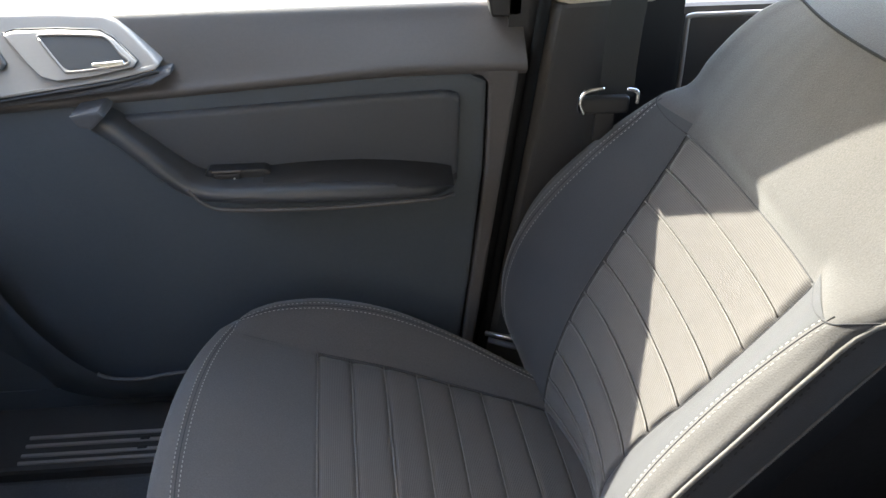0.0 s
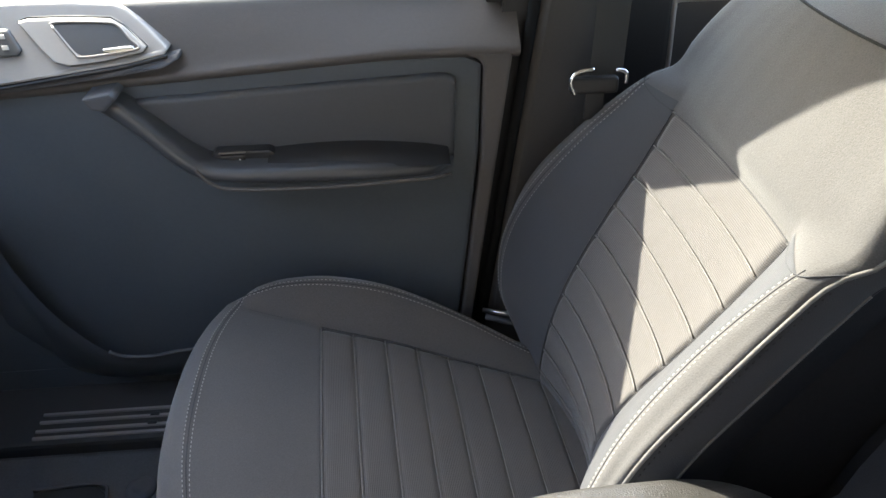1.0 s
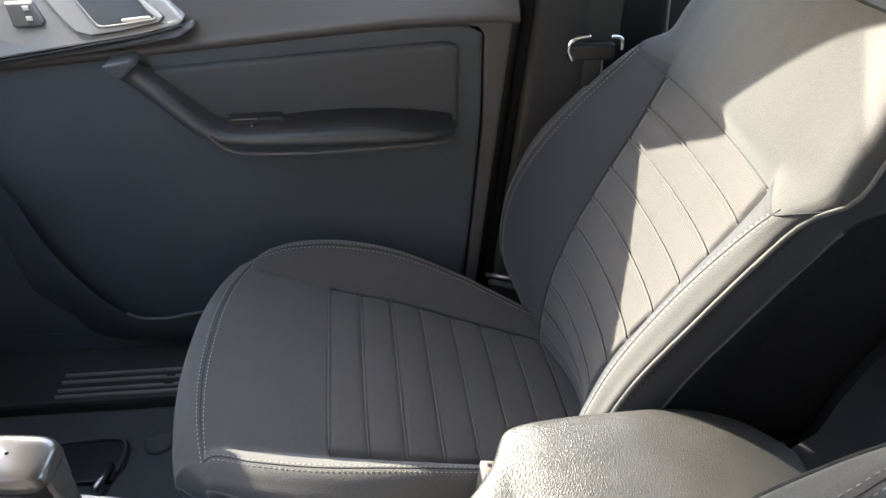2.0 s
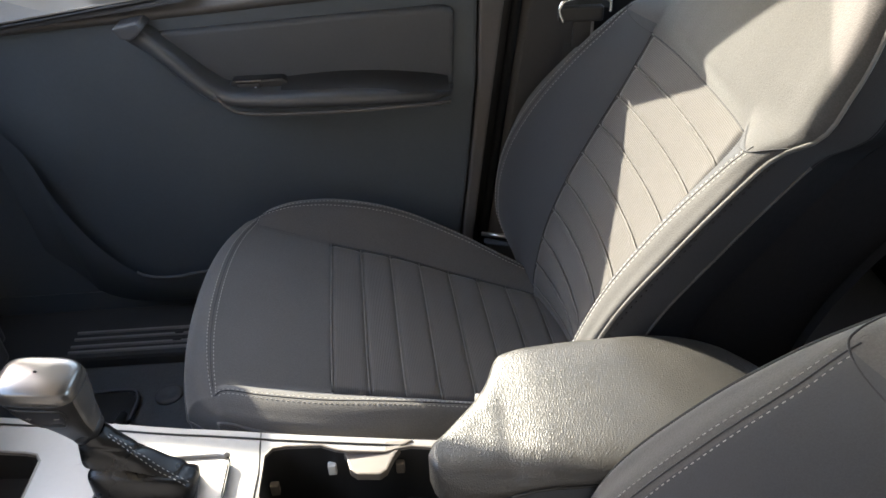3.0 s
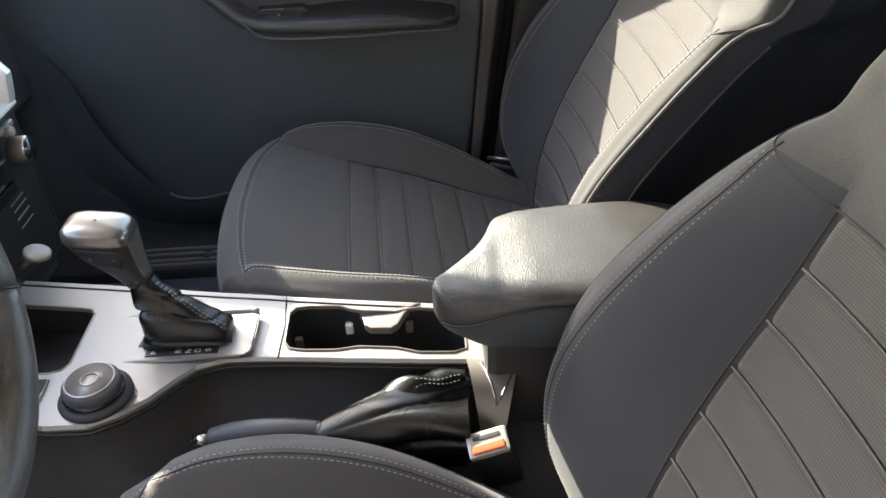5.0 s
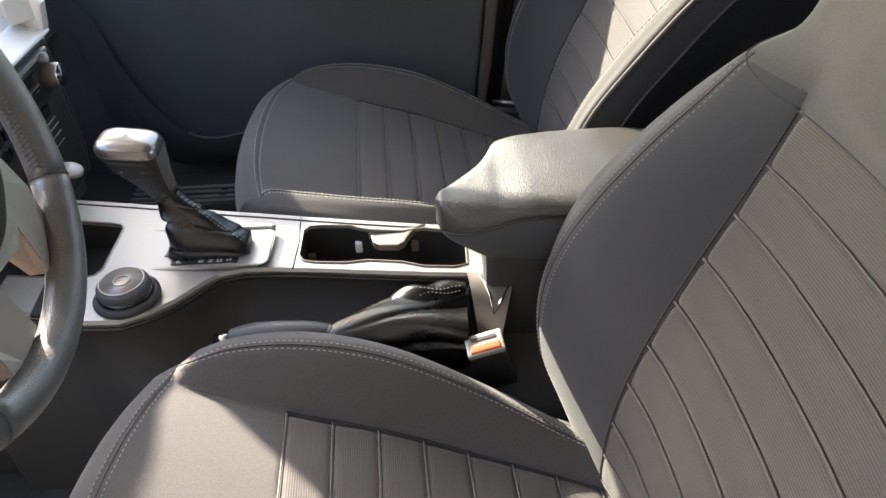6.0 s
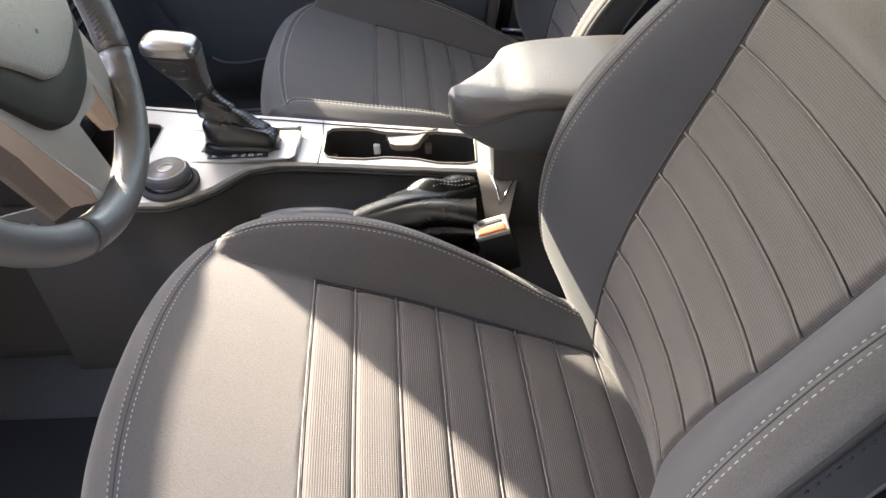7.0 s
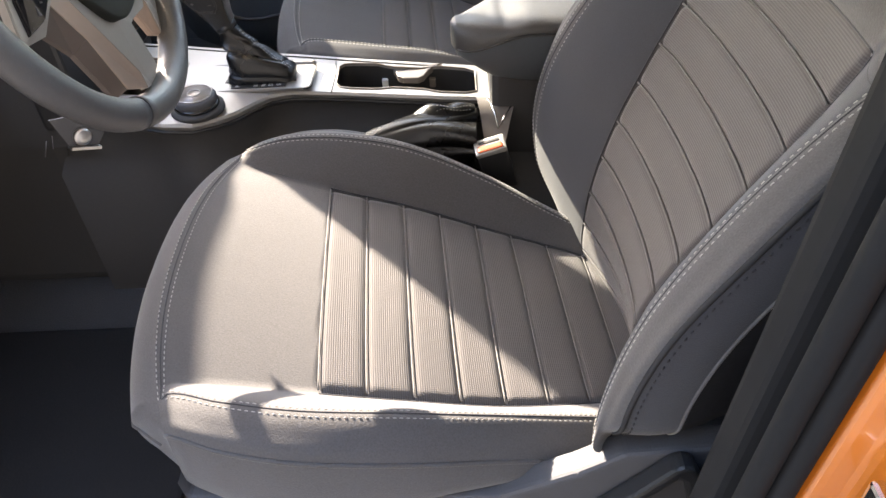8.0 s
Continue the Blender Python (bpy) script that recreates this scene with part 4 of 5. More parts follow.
part("row_line", box_bm(-0.4965, -0.490, 0.20, 0.497, 0.5735, 0.5805, 0.002), SILVER, dash, "satin trim bar")
for z, y1, h in ((0.545, 0.452, 0.0010), (0.527, 0.440, 0.0010), (0.520, 0.430, 0.0010), (0.503, 0.452, 0.0011), (0.493, 0.460, 0.0013), (0.483, 0.462, 0.0011), (0.471, 0.462, 0.0016), (0.458, 0.462, 0.0011)):
    part("row_line", box_bm(-0.4965, -0.4935, y1 - 0.035, y1, z - 0.6 * h, z + 0.6 * h), SPOKE, dash, "thin trim line")
for z in (0.56, 0.536, 0.512):
    for k in range(4):
        part("button_bar", box_bm(-0.4965, -0.4905, 0.205 + 0.062 * k, 0.262 + 0.062 * k, z - 0.008, z + 0.006, 0.002), GLOSS, dash)
face_m = Matrix.Rotation(radians(88), 4, "Y")
disc_stack("tuning_knob", [(0.0065, 0), (0.0065, 0.012), (0.005, 0.014), (0, 0.0142)], DOOR_SILVER, dash, "small silver knob", m=Matrix.Translation((-0.496, 0.474, 0.573)) @ face_m, sides=24)
big = disc_stack("volume_knob", [(0.0175, 0), (0.0172, 0.018), (0.0160, 0.0205)], SPOKE, dash, "silver edged control knob", m=Matrix.Translation((-0.496, 0.481, 0.544)) @ face_m, sides=36)
disc_stack("knob_face", [(0.0150, 0.0200), (0.0145, 0.0225), (0, 0.0228)], GLOSS, big, "black knob face", m=Matrix.Translation((-0.496, 0.481, 0.544)) @ face_m, sides=36)
knob_m = Matrix.Translation((-0.496, 0.481, 0.544)) @ face_m
tube("knob_ring", [knob_m @ Vector((0.0156 * math.cos(a), 0.0156 * math.sin(a), 0.0208)) for a in [2 * math.pi * k / 32 for k in range(32)]], 0.0010, CHROME, big, "bright ring", closed=True, sides=6)
disc_stack("round_knob", [(0.0155, 0), (0.0155, 0.004), (0.013, 0.006), (0.0, 0.0065)], DOOR_SILVER, dash, "silver round knob", m=Matrix.Translation((-0.443, 0.353, 0.467)) @ Matrix.Rotation(radians(22), 4, "Y"), sides=28)
tube("knob_stem", [(-0.495, 0.353, 0.43), (-0.443, 0.353, 0.467)], 0.009, BLACK, dash)
part("glovebox", prism_bm([(-0.70, 0.42), (-0.715, 0.60), (-0.73, 0.60), (-0.76, 0.42)], "y", 0.58, 1.02, 0.01), DOOR_LOWER, dash)
part("dash_end", prism_bm([(-0.715, 0.62), (-0.66, 0.69), (-0.68, 0.74), (-0.80, 0.74)], "y", 0.60, 1.05, 0.012), SILVER, dash, "satin silver passenger dash strip")
part("column_shroud", prism_bm([(-0.40, 0.70), (-0.36, 0.76), (-0.70, 0.70), (-0.74, 0.52), (-0.56, 0.56)], "y", -0.19, -0.07, 0.02), PLASTIC, dash)
part("knee_panel", prism_bm([(-0.70, 0.62), (-0.62, 0.50), (-0.66, 0.36), (-0.80, 0.36)], "y", -0.50, 0.14, 0.015), PLASTIC, dash)

# ---- steering wheel ----
wheel = thing("steering_wheel", "black leather steering wheel with greige spokes, turned to one side", "steering wheel")
# in the wheel's own plane: x to the wheel's foot, y along its right spoke, z out of the plane to the driver
WC = Matrix(((0.21102, 0.25599, 0.94337, -0.3092), (-0.8775, 0.47481, 0.06745, -0.1098), (-0.43065, -0.84204, 0.32483, 0.7581), (0, 0, 0, 1)))


def on_wheel(r, a, h=0.0):
    return WC @ Vector((r * math.cos(a), r * math.sin(a), h))


def rim_arc(name, a0, a1, radius, mat, label=""):
    n = max(8, int(abs(a1 - a0) * 16))
    return tube(name, [on_wheel(0.1818, a0 + (a1 - a0) * k / n) for k in range(n + 1)], radius, mat, wheel, label, sides=16)


rim_arc("rim", radians(-36), radians(36), 0.0149, WHEEL_LEATHER, "smooth leather lower rim")
for sgn in (-1, 1):
    rim_arc("rim_grip", sgn * radians(36.2), sgn * radians(114), 0.0149, RIM_GRIP, "worn creased leather rim grip")
    rim_arc("rim_top", sgn * radians(114.2), sgn * radians(180), 0.0149, WHEEL_LEATHER)
    for ang in (36.1, 114.1):
        a = radians(ang) * sgn
        c = on_wheel(0.1818, a)
        s1, s2 = (on_wheel(0.2, a) - c).normalized(), WC.to_3x3() @ Vector((0, 0, 1))
        tube("grip_seam", [c + (s1 * math.cos(q) + s2 * math.sin(q)) * 0.0149 for q in [2 * math.pi * k / 24 for k in range(24)]], 0.0008, BLACK, wheel, closed=True, sides=6)
    # cross stitching on the inner side of the rim, a zigzag between two seams
    for first in (0, 1):
        pts = []
        for k in range(46):
            a = sgn * radians(116 + 62 * k / 45)
            tilt = 0.50 if (k + first) % 2 else -0.20
            pts.append(on_wheel(0.1818 - 0.0163 * math.cos(tilt), a, 0.0157 * math.sin(tilt)))
        tube("rim_stitching", pts, 0.0008, SHIELD, wheel, "grey cross stitching", sides=5)

# outlines of the air bag cover and of the dark shield round it: the right half, from the foot up
COVER = [(0.064, 0.0), (0.0575, 0.015), (0.0516, 0.0307), (0.0472, 0.0476), (0.0375, 0.0588), (0.0227, 0.0665), (0.0089, 0.0709), (-0.0135, 0.0758), (-0.027, 0.0791), (-0.0488, 0.0731), (-0.060, 0.0515), (-0.066, 0.020), (-0.068, 0.0)]
SHIELD_EDGE = [(0.086, 0.0), (0.0807, 0.0325), (0.0754, 0.0647), (0.0672, 0.0798), (0.0494, 0.0906), (0.0269, 0.0993), (0.0052, 0.1052), (-0.0263, 0.1027), (-0.0512, 0.0961), (-0.0692, 0.0701), (-0.078, 0.030), (-0.080, 0.0)]



def round_outline(half, n=96):
    """The half outline and its mirror image as n points, one for each even step of the angle."""
    ring = half + [(x, -y) for x, y in reversed(half[1:-1])]
    out = []
    for k in range(n):
        a = 2 * math.pi * k / n
        c, s = math.cos(a), math.sin(a)
        best = 0.05
        for (x0, y0), (x1, y1) in zip(ring, ring[1:] + ring[:1]):
            det = c * (y0 - y1) - s * (x0 - x1)
            if abs(det) < 1e-12:
                continue
            r = (x0 * (y0 - y1) - y0 * (x0 - x1)) / det
            f = (c * y0 - s * x0) / det
            if r > 0 and -1e-6 <= f <= 1 + 1e-6:
                best = r
        out.append(best)
    for _ in range(2):
        out = [(out[i - 1] + 2 * out[i] + out[(i + 1) % n]) / 4 for i in range(n)]
    return out


cover_r, shield_r = round_outline(COVER), round_outline(SHIELD_EDGE)


def hub_cover(u, v):
    r = cover_r[int(round(v * 96)) % 96]
    return on_wheel(r * min(1.0, u * 1.05), 2 * math.pi * v, 0.034 - 0.008 * u ** 4 - 0.005 * smooth(0.95, 1.0, u))


def hub_shield(u, v):
    k = int(round(v * 96)) % 96
    f = min(1.0, u * 1.2)
    r = cover_r[k] * 0.985 + (shield_r[k] - cover_r[k] * 0.985) * f
    return on_wheel(r, 2 * math.pi * v, 0.0225 - 0.006 * f * f - 0.012 * smooth(0.82, 1.0, u))


grid("hub_cover", hub_cover, 22, 96, HUB, wheel, "grained grey air bag cover", wrap=True)
grid("hub_shield", hub_shield, 18, 96, HUB_SHIELD, wheel, "smooth dark hub surround", wrap=True)


def facet(name, pts, mat, label="", thick=0.008, soft=0.0012):
    """A panel of the wheel: an outline in millimetres (x, y, height) given depth and a soft edge."""
    bm = bmesh.new()
    top = [bm.verts.new(WC @ Vector((x, y, h)) / 1.0) for x, y, h in [(a * 0.001, b * 0.001, c * 0.001) for a, b, c in pts]]
    face = bm.faces.new(top)
    out = WC.to_3x3() @ Vector((0, 0, 1))
    face.normal_update()
    if face.normal.dot(out) < 0:
        face.normal_flip()
    ext = bmesh.ops.extrude_face_region(bm, geom=[face])
    low = [v for v in ext["geom"] if isinstance(v, bmesh.types.BMVert)]
    bmesh.ops.translate(bm, verts=top, vec=-out * thick)
    rim = [e for e in bm.edges if e.verts[0] in low and e.verts[1] in low]
    if soft:
        bmesh.ops.bevel(bm, geom=rim, offset=soft, segments=2, affect="EDGES")
    bmesh.ops.recalc_face_normals(bm, faces=bm.faces[:])
    return part(name, bm, mat, wheel, label)


for sgn in (-1, 1):
    def side(pts, sgn=sgn):
        return [(x, sgn * y, h) for x, y, h in pts]
    facet("side_spoke", side([(-62, 69, 6), (-31, 84, 9), (10, 88, 10), (-8.5, 126.5, 5), (9, 169, -3), (-17, 170, -5), (-41, 166, -5), (-53.5, 142, 1), (-62.5, 115, 3)]), WHEEL_SPOKE, "satin greige side spoke", soft=0)
    facet("spoke_facet", side([(-8, 127.3, 4.4), (9.4, 169.6, -3.2), (11.8, 161.3, -10), (7, 132.5, -8)]), REFLECT_TINT, "slanting facet tinted for the orange bodywork reflected in it", 0.006)
    facet("web", side([(10, 88, 10), (-8.5, 126.5, 5), (7, 130, 4), (37.4, 110.4, 4), (46, 106, 5), (61, 77, 8), (57, 66, 10), (40, 79, 10)]), WHEEL_SPOKE, soft=0)
    facet("lower_prong", side([(61, 77, 8), (46, 106, 5), (62, 151, -2), (80, 148, -4), (92.5, 140.4, -3), (108.3, 124.5, 3), (102.2, 109.2, 7), (98, 52.8, 11), (89.5, 0, 11.5), (78, 0, 11), (70, 25.5, 11), (57, 66, 10)]), WHEEL_SPOKE, "satin greige lower prong", soft=0)
    facet("prong_facet", side([(89.5, 0, 11), (98, 52.8, 10.5), (102.2, 109.3, 6.5), (108.3, 124.6, 2.5), (121, 102.3, -3), (107.7, 44.7, 3.5), (101.6, 0, 3.5)]), REFLECT_TINT, "slanting facet tinted for the orange bodywork reflected in it", 0.0012, 0)
    facet("prong_underside", side([(101.6, 0, 3), (107.7, 44.8, 3), (115.6, 46.4, -13), (119.6, 0, -13)]), SPOKE_SHADED, "lower facet darkened for the shade under the prong", 0.004, 0.0005)
    facet("prong_underside", side([(107.7, 44.8, 3), (121.1, 102.3, -3.5), (126.5, 102.7, -17), (115.6, 46.4, -13)]), SPOKE_SHADED, "lower facet darkened for the shade under the prong", 0.004, 0.0005)
facet("foot_bridge", [(84, 4, 10.6), (98, -44, 9), (122, -42, 2), (152, -12, -8), (126, 9, -5), (103, 4, 4.5)], WHEEL_SPOKE, "satin greige foot bridge")
badge = facet("foot_badge", [(99, -2, 9.2), (107, -35, 9), (125, -31, 3.5), (141, -10, -2), (118, 2, 1)], GLOSS, "dark glossy badge at the foot", 0.004)
for k in range(7):
    x, y = 101 + 5.0 * k, -16 + (-9, 6, -3, 8, -7, 2, 4)[k]
    h = 9.6 - 0.27 * (x - 99)
    facet("badge_ridge", [(x, y - 4, h), (x + 5, y + 2, h - 1.2), (x + 3, y + 4, h - 0.8)], SHIELD, "", 0.003).parent = badge
facet("emblem_tip", [(16, 28, 34.2), (22, 29, 34.1), (21, 34, 34.0), (16, 33, 34.0)], CHROME, "bright emblem tip", 0.003)
# small dark bars painted for the shadowed dent beside the emblem
for k in range(4):
    facet("emblem_shadow", [(13 + 4 * k, 5 + 2.6 * k, 34.5), (16 + 4 * k, 5 + 2.6 * k, 34.5), (15 + 4 * k, 8 + 2.6 * k, 34.5), (13 + 4 * k, 8 + 2.6 * k, 34.5)], PLASTIC, "", 0.002)
stalk = thing("column_stalk", "black column stalk with silver tip", "stalk")
tube("arm", [(-0.44, -0.08, 0.66), (-0.42, -0.02, 0.635), (-0.40, 0.045, 0.600)], lambda t: 0.008 + 0.005 * t, BLACK, stalk, sides=14)


# ---- centre console ----
console = thing("center_console", "silver topped centre console with cup holders and arm rest", "console")


def top_z(x):
    return 0.372 - 0.085 * (x + 0.12)


# rows: x, left edge, left edge of the well, right edge of the well, right edge
TOP = [
    (-0.560, 0.170, 0.223, 0.346, 0.396), (-0.500, 0.166, 0.221, 0.341, 0.391), (-0.430, 0.150, 0.218, 0.335, 0.385), (-0.405, 0.145, 0.219, 0.333, 0.383),
    (-0.392, 0.142, 0.224, 0.330, 0.382), (-0.386, 0.141, 0.235, 0.322, 0.3815), (-0.3855, 0.141, 0.28, 0.28, 0.3815), (-0.382, 0.140, 0.28, 0.28, 0.381), (-0.340, 0.142, 0.28, 0.28, 0.377), (-0.310, 0.158, 0.28, 0.28, 0.374), (-0.285, 0.180, 0.28, 0.28, 0.371),
    (-0.265, 0.206, 0.28, 0.28, 0.369), (-0.245, 0.228, 0.28, 0.28, 0.367), (-0.215, 0.240, 0.29, 0.29, 0.365),
    (-0.180, 0.242, 0.29, 0.29, 0.362), (-0.1505, 0.242, 0.30, 0.30, 0.359), (-0.150, 0.242, 0.270, 0.322, 0.359), (-0.143, 0.242, 0.259, 0.333, 0.358),
    (-0.128, 0.242, 0.256, 0.336, 0.357), (-0.090, 0.241, 0.256, 0.337, 0.354), (-0.075, 0.240, 0.259, 0.331, 0.353), (-0.062, 0.240, 0.262, 0.328, 0.352),
    (-0.018, 0.239, 0.260, 0.326, 0.349), (-0.004, 0.239, 0.256, 0.331, 0.348), (0.010, 0.238, 0.252, 0.334, 0.347), (0.050, 0.238, 0.252, 0.330, 0.345),
    (0.066, 0.238, 0.258, 0.322, 0.344), (0.0665, 0.238, 0.29, 0.29, 0.344), (0.100, 0.236, 0.29, 0.29, 0.342), (0.30, 0.232, 0.29, 0.29, 0.335),
]


def console_top():
    verts, faces = [], []
    for x, l, a, b, r in TOP:
        z = top_z(x)
        verts += [(x, l + 0.004, z - 0.012), (x, l, z - 0.004), (x, l + 0.003, z), (x, a, z), (x, a, z - 0.010),
                  (x, b, z - 0.010), (x, b, z), (x, r - 0.003, z), (x, r, z - 0.004), (x, r - 0.002, z - 0.03)]
    for i in range(len(TOP) - 1):
        o, p = 10 * i, 10 * i + 10
        for k in (0, 1, 2, 3, 5, 6, 7, 8):
            faces.append((o + k, o + k + 1, p + k + 1, p + k))
    ob = mesh_object("top_trim", verts, faces, SILVER, console, "satin silver console top", smooth=False)
    return ob


console_top()
# a fine groove line along the passenger edge and the joints across
tube("edge_groove", [(x, r - 0.0125, top_z(x) + 0.0004) for x, l, a, b, r in TOP if x < 0.05], 0.0012, BLACK, console)
tube("side_lip", [(x, l + 0.003, top_z(x) - 0.014) for x, l, a, b, r in TOP], 0.003, BLACK, console)
tube("cross_joint", [(-0.1545, 0.2425, top_z(-0.155)), (-0.1535, 0.30, top_z(-0.155) + 0.0003), (-0.158, 0.356, top_z(-0.155))], 0.0009, BLACK, console)

# skirts: passenger side and driver side below the top
verts, faces = [], []
for x, l, a, b, r in TOP:
    z = top_z(x)
    verts += [(x, r - 0.003, z - 0.028), (x, r + 0.004, z - 0.10), (x, r + 0.010, 0.066)]
for i in range(len(TOP) - 1):
    for k in range(2):
        faces.append((3 * i + k, 3 * i + k + 1, 3 * i + k + 4, 3 * i + k + 3))
mesh_object("passenger_skirt", verts, faces, PLASTIC, console)
verts, faces = [], []
for x, l, a, b, r in TOP:
    z = top_z(x)
    f = min(1.0, max(0.0, (x + 0.40) / 0.12))
    out = 0.150 + 0.0 * f
    verts += [(x, l + 0.004, z - 0.012), (x, l + 0.008, z - 0.035), (x, l + 0.012 - 0.035 * f, z - 0.085), (x, min(l, out) - 0.035 * f, z - 0.10 - 0.005 * f), (x, min(l, out) - 0.045 * f, 0.066)]
for i in range(len(TOP) - 1):
    for k in range(4):
        faces.append((5 * i + k, 5 * i + k + 1, 5 * i + k + 6, 5 * i + k + 5))
mesh_object("driver_skirt", verts, faces, PLASTIC, console)

part("tunnel_side", box_bm(-1.1, -0.55, 0.176, 0.385, 0.07, 0.385, 0.02), PLASTIC, console)

# cup holder well
well = part("cup_well", box_bm(-0.153, 0.069, 0.246, 0.342, 0.270, 0.2735), BLACK, console, "black cup holder well")
verts, faces = [], []
rows = [r for r in TOP if -0.1502 <= r[0] <= 0.0661]
ring = [(x, a) for x, l, a, b, r in rows] + [(x, b) for x, l, a, b, r in reversed(rows)]
for x, y in ring:
    verts += [(x, y, top_z(x) - 0.004), (x * 0.98, 0.296 + (y - 0.296) * 0.94, 0.272)]
n = len(ring)
for i in range(n):
    j = (i + 1) % n
    faces.append((2 * i, 2 * i + 1, 2 * j + 1, 2 * j))
mesh_object("well_wall", verts, faces, BLACK, console)
part("cup_tab", prism_bm([(-0.094, 0.345), (-0.072, 0.340), (-0.062, 0.324), (-0.057, 0.306), (-0.049, 0.299), (-0.024, 0.297), (-0.016, 0.303), (-0.008, 0.322), (0.000, 0.334), (0.014, 0.342)], "z", top_z(-0.03) - 0.012, top_z(-0.03) - 0.0010, 0.002, 2), SPOKE, console, "silver cup retainer flap")
for xx, yy in ((-0.080, 0.330), (-0.003, 0.326), (-0.142, 0.308)):
    part("cup_clip", box_bm(xx - 0.0050, xx + 0.0050, yy - 0.004, yy + 0.004, 0.330, 0.346, 0.002), WHITE if -0.1 < xx < -0.05 else SPOKE, console, "pale spring clip")
tube("well_rim", [Vector((x, y, top_z(x) + 0.0005)) for x, y in ring], 0.0016, SPOKE, console, closed=True, sides=6)

# gear gate
gz = top_z(-0.28)


def gate_ring(d):
    """Outline of the gate, inset by d, with rounded corners."""
    x0, x1, y0, y1, r = -0.349 + d, -0.183 - d, 0.238 + d, 0.319 - d, 0.012 - d * 0.5
    out = []
    for cx, cy, a0 in ((x1 - r, y1 - r, 0), (x0 + r, y1 - r, 90), (x0 + r, y0 + r, 180), (x1 - r, y0 + r, 270)):
        for k in range(5):
            a = radians(a0 + 22.5 * k)
            out.append((cx + r * math.cos(a), cy + r * math.sin(a)))
    return out


gate = part("gate_plate", prism_bm(gate_ring(0.002), "z", gz - 0.004, gz + 0.0016), SILVER, console, "satin silver gear gate plate")
tube("gate_frame", [(x, y, gz + 0.0016) for x, y in gate_ring(0.0)[2:16]], lambda t: 0.0042 * (1 - 0.5 * smooth(0.8, 1.0, t)), SILVER, console, "raised rounded gate frame", sides=10)
tube("gate_joint", [(x, y, gz + 0.0002) for x, y in gate_ring(0.0)], 0.0010, BLACK, console, closed=True, sides=6)
part("letter_strip", box_bm(-0.306, -0.222, 0.2455, 0.268, gz + 0.0010, gz + 0.0030), BLACK, gate, "black strip under the letters")
slot = part("gate_slot", prism_bm([(-0.318, 0.262), (-0.312, 0.308), (-0.215, 0.306), (-0.208, 0.262)], "z", gz + 0.001, gz + 0.0040, 0.001), BLACK, gate)


def letters(name, text, x, y, size, parent):
    cu = bpy.data.curves.new(name, "FONT")
    cu.body = text
    cu.size = size
    cu.align_x = "CENTER"
    cu.align_y = "CENTER"
    cu.extrude = 0.0002
    cu.materials.append(WHITE)
    ob = new(name, cu)
    ob.parent = parent
    ob.matrix_world = Matrix.Translation((x, y, gz + 0.0033)) @ Matrix.Rotation(radians(90), 4, "Z")
    return ob


for ch, xx in (("P", -0.296), ("R", -0.268), ("N", -0.256), ("D", -0.245), ("S", -0.233)):
    letters("gear_letter", ch, xx, 0.2500, 0.0095, gate)

# leather gaiter and gear lever
lever = thing("gear_lever", "silver topped automatic gear lever with stitched leather gaiter", "gear lever")
BOOT = [  # share of the height, centre x, centre y, half length, half width, height
    (0.00, -0.262, 0.278, 0.052, 0.0265, 0.004), (0.16, -0.262, 0.278, 0.051, 0.0260, 0.016), (0.26, -0.266, 0.279, 0.045, 0.0250, 0.026),
    (0.45, -0.276, 0.283, 0.035, 0.0225, 0.040), (0.65, -0.287, 0.288, 0.026, 0.0195, 0.054), (0.82, -0.296, 0.292, 0.0195, 0.0165, 0.067), (1.00, -0.304, 0.295, 0.0150, 0.0145, 0.080),
]


def gaiter(u, v):
    cx, cy, rx, ry, h = lerp_table(BOOT, u)
    a = 2 * math.pi * v
    c, s = math.cos(a), math.sin(a)
    sq = 0.45 + 0.5 * u
    sag = math.sin(math.pi * min(1.0, u * 1.1))
    pleat = (1 - abs(math.sin(8.5 * u + 1.6 * math.sin(a + 0.6)))) ** 3
    slack = 0.0032 * math.sin(3 * a + 4 * u) - 0.0065 * pleat
    x = cx + (rx + slack * sag) * math.copysign(abs(c) ** sq, c)
    y = cy + (ry + slack * sag) * math.copysign(abs(s) ** sq, s)
    return Vector((x, y, gz + h + 0.003 * sag * math.sin(2 * a + 11 * u)))


grid("gaiter", gaiter, 60, 72, LEATHER, lever, "creased black leather gaiter", wrap=True)
for off in (-0.055, -0.025):
    pts = [gaiter(0.20 + 0.78 * k / 40, off) for k in range(41)]
    stitches("gaiter_stitching", [p + Vector((0.0009, -0.0003, 0.0009)) for p in pts], [Vector((0.6, -0.3, 0.75)).normalized()] * 41, lever, length=0.0034, gap=0.0022, width=0.0009)
tube("collar", [(-0.303, 0.295, gz + 0.076), (-0.307, 0.2955, gz + 0.083)], 0.0160, BLACK, lever, "black collar", sides=24)
KNOB = [  # share, centre x, half length, half width, height
    (0.00, -0.3060, 0.0145, 0.0150, 0.080), (0.12, -0.3105, 0.0170, 0.0175, 0.091), (0.28, -0.3165, 0.0215, 0.0215, 0.105), (0.45, -0.3230, 0.0285, 0.0250, 0.120),
    (0.62, -0.3285, 0.0340, 0.0270, 0.136), (0.76, -0.3300, 0.0356, 0.0280, 0.144), (0.86, -0.3305, 0.0345, 0.0268, 0.1515), (0.93, -0.3305, 0.0300, 0.0230, 0.1565), (0.975, -0.3305, 0.0200, 0.0155, 0.1590), (1.00, -0.3305, 0.0010, 0.0010, 0.1600),
]


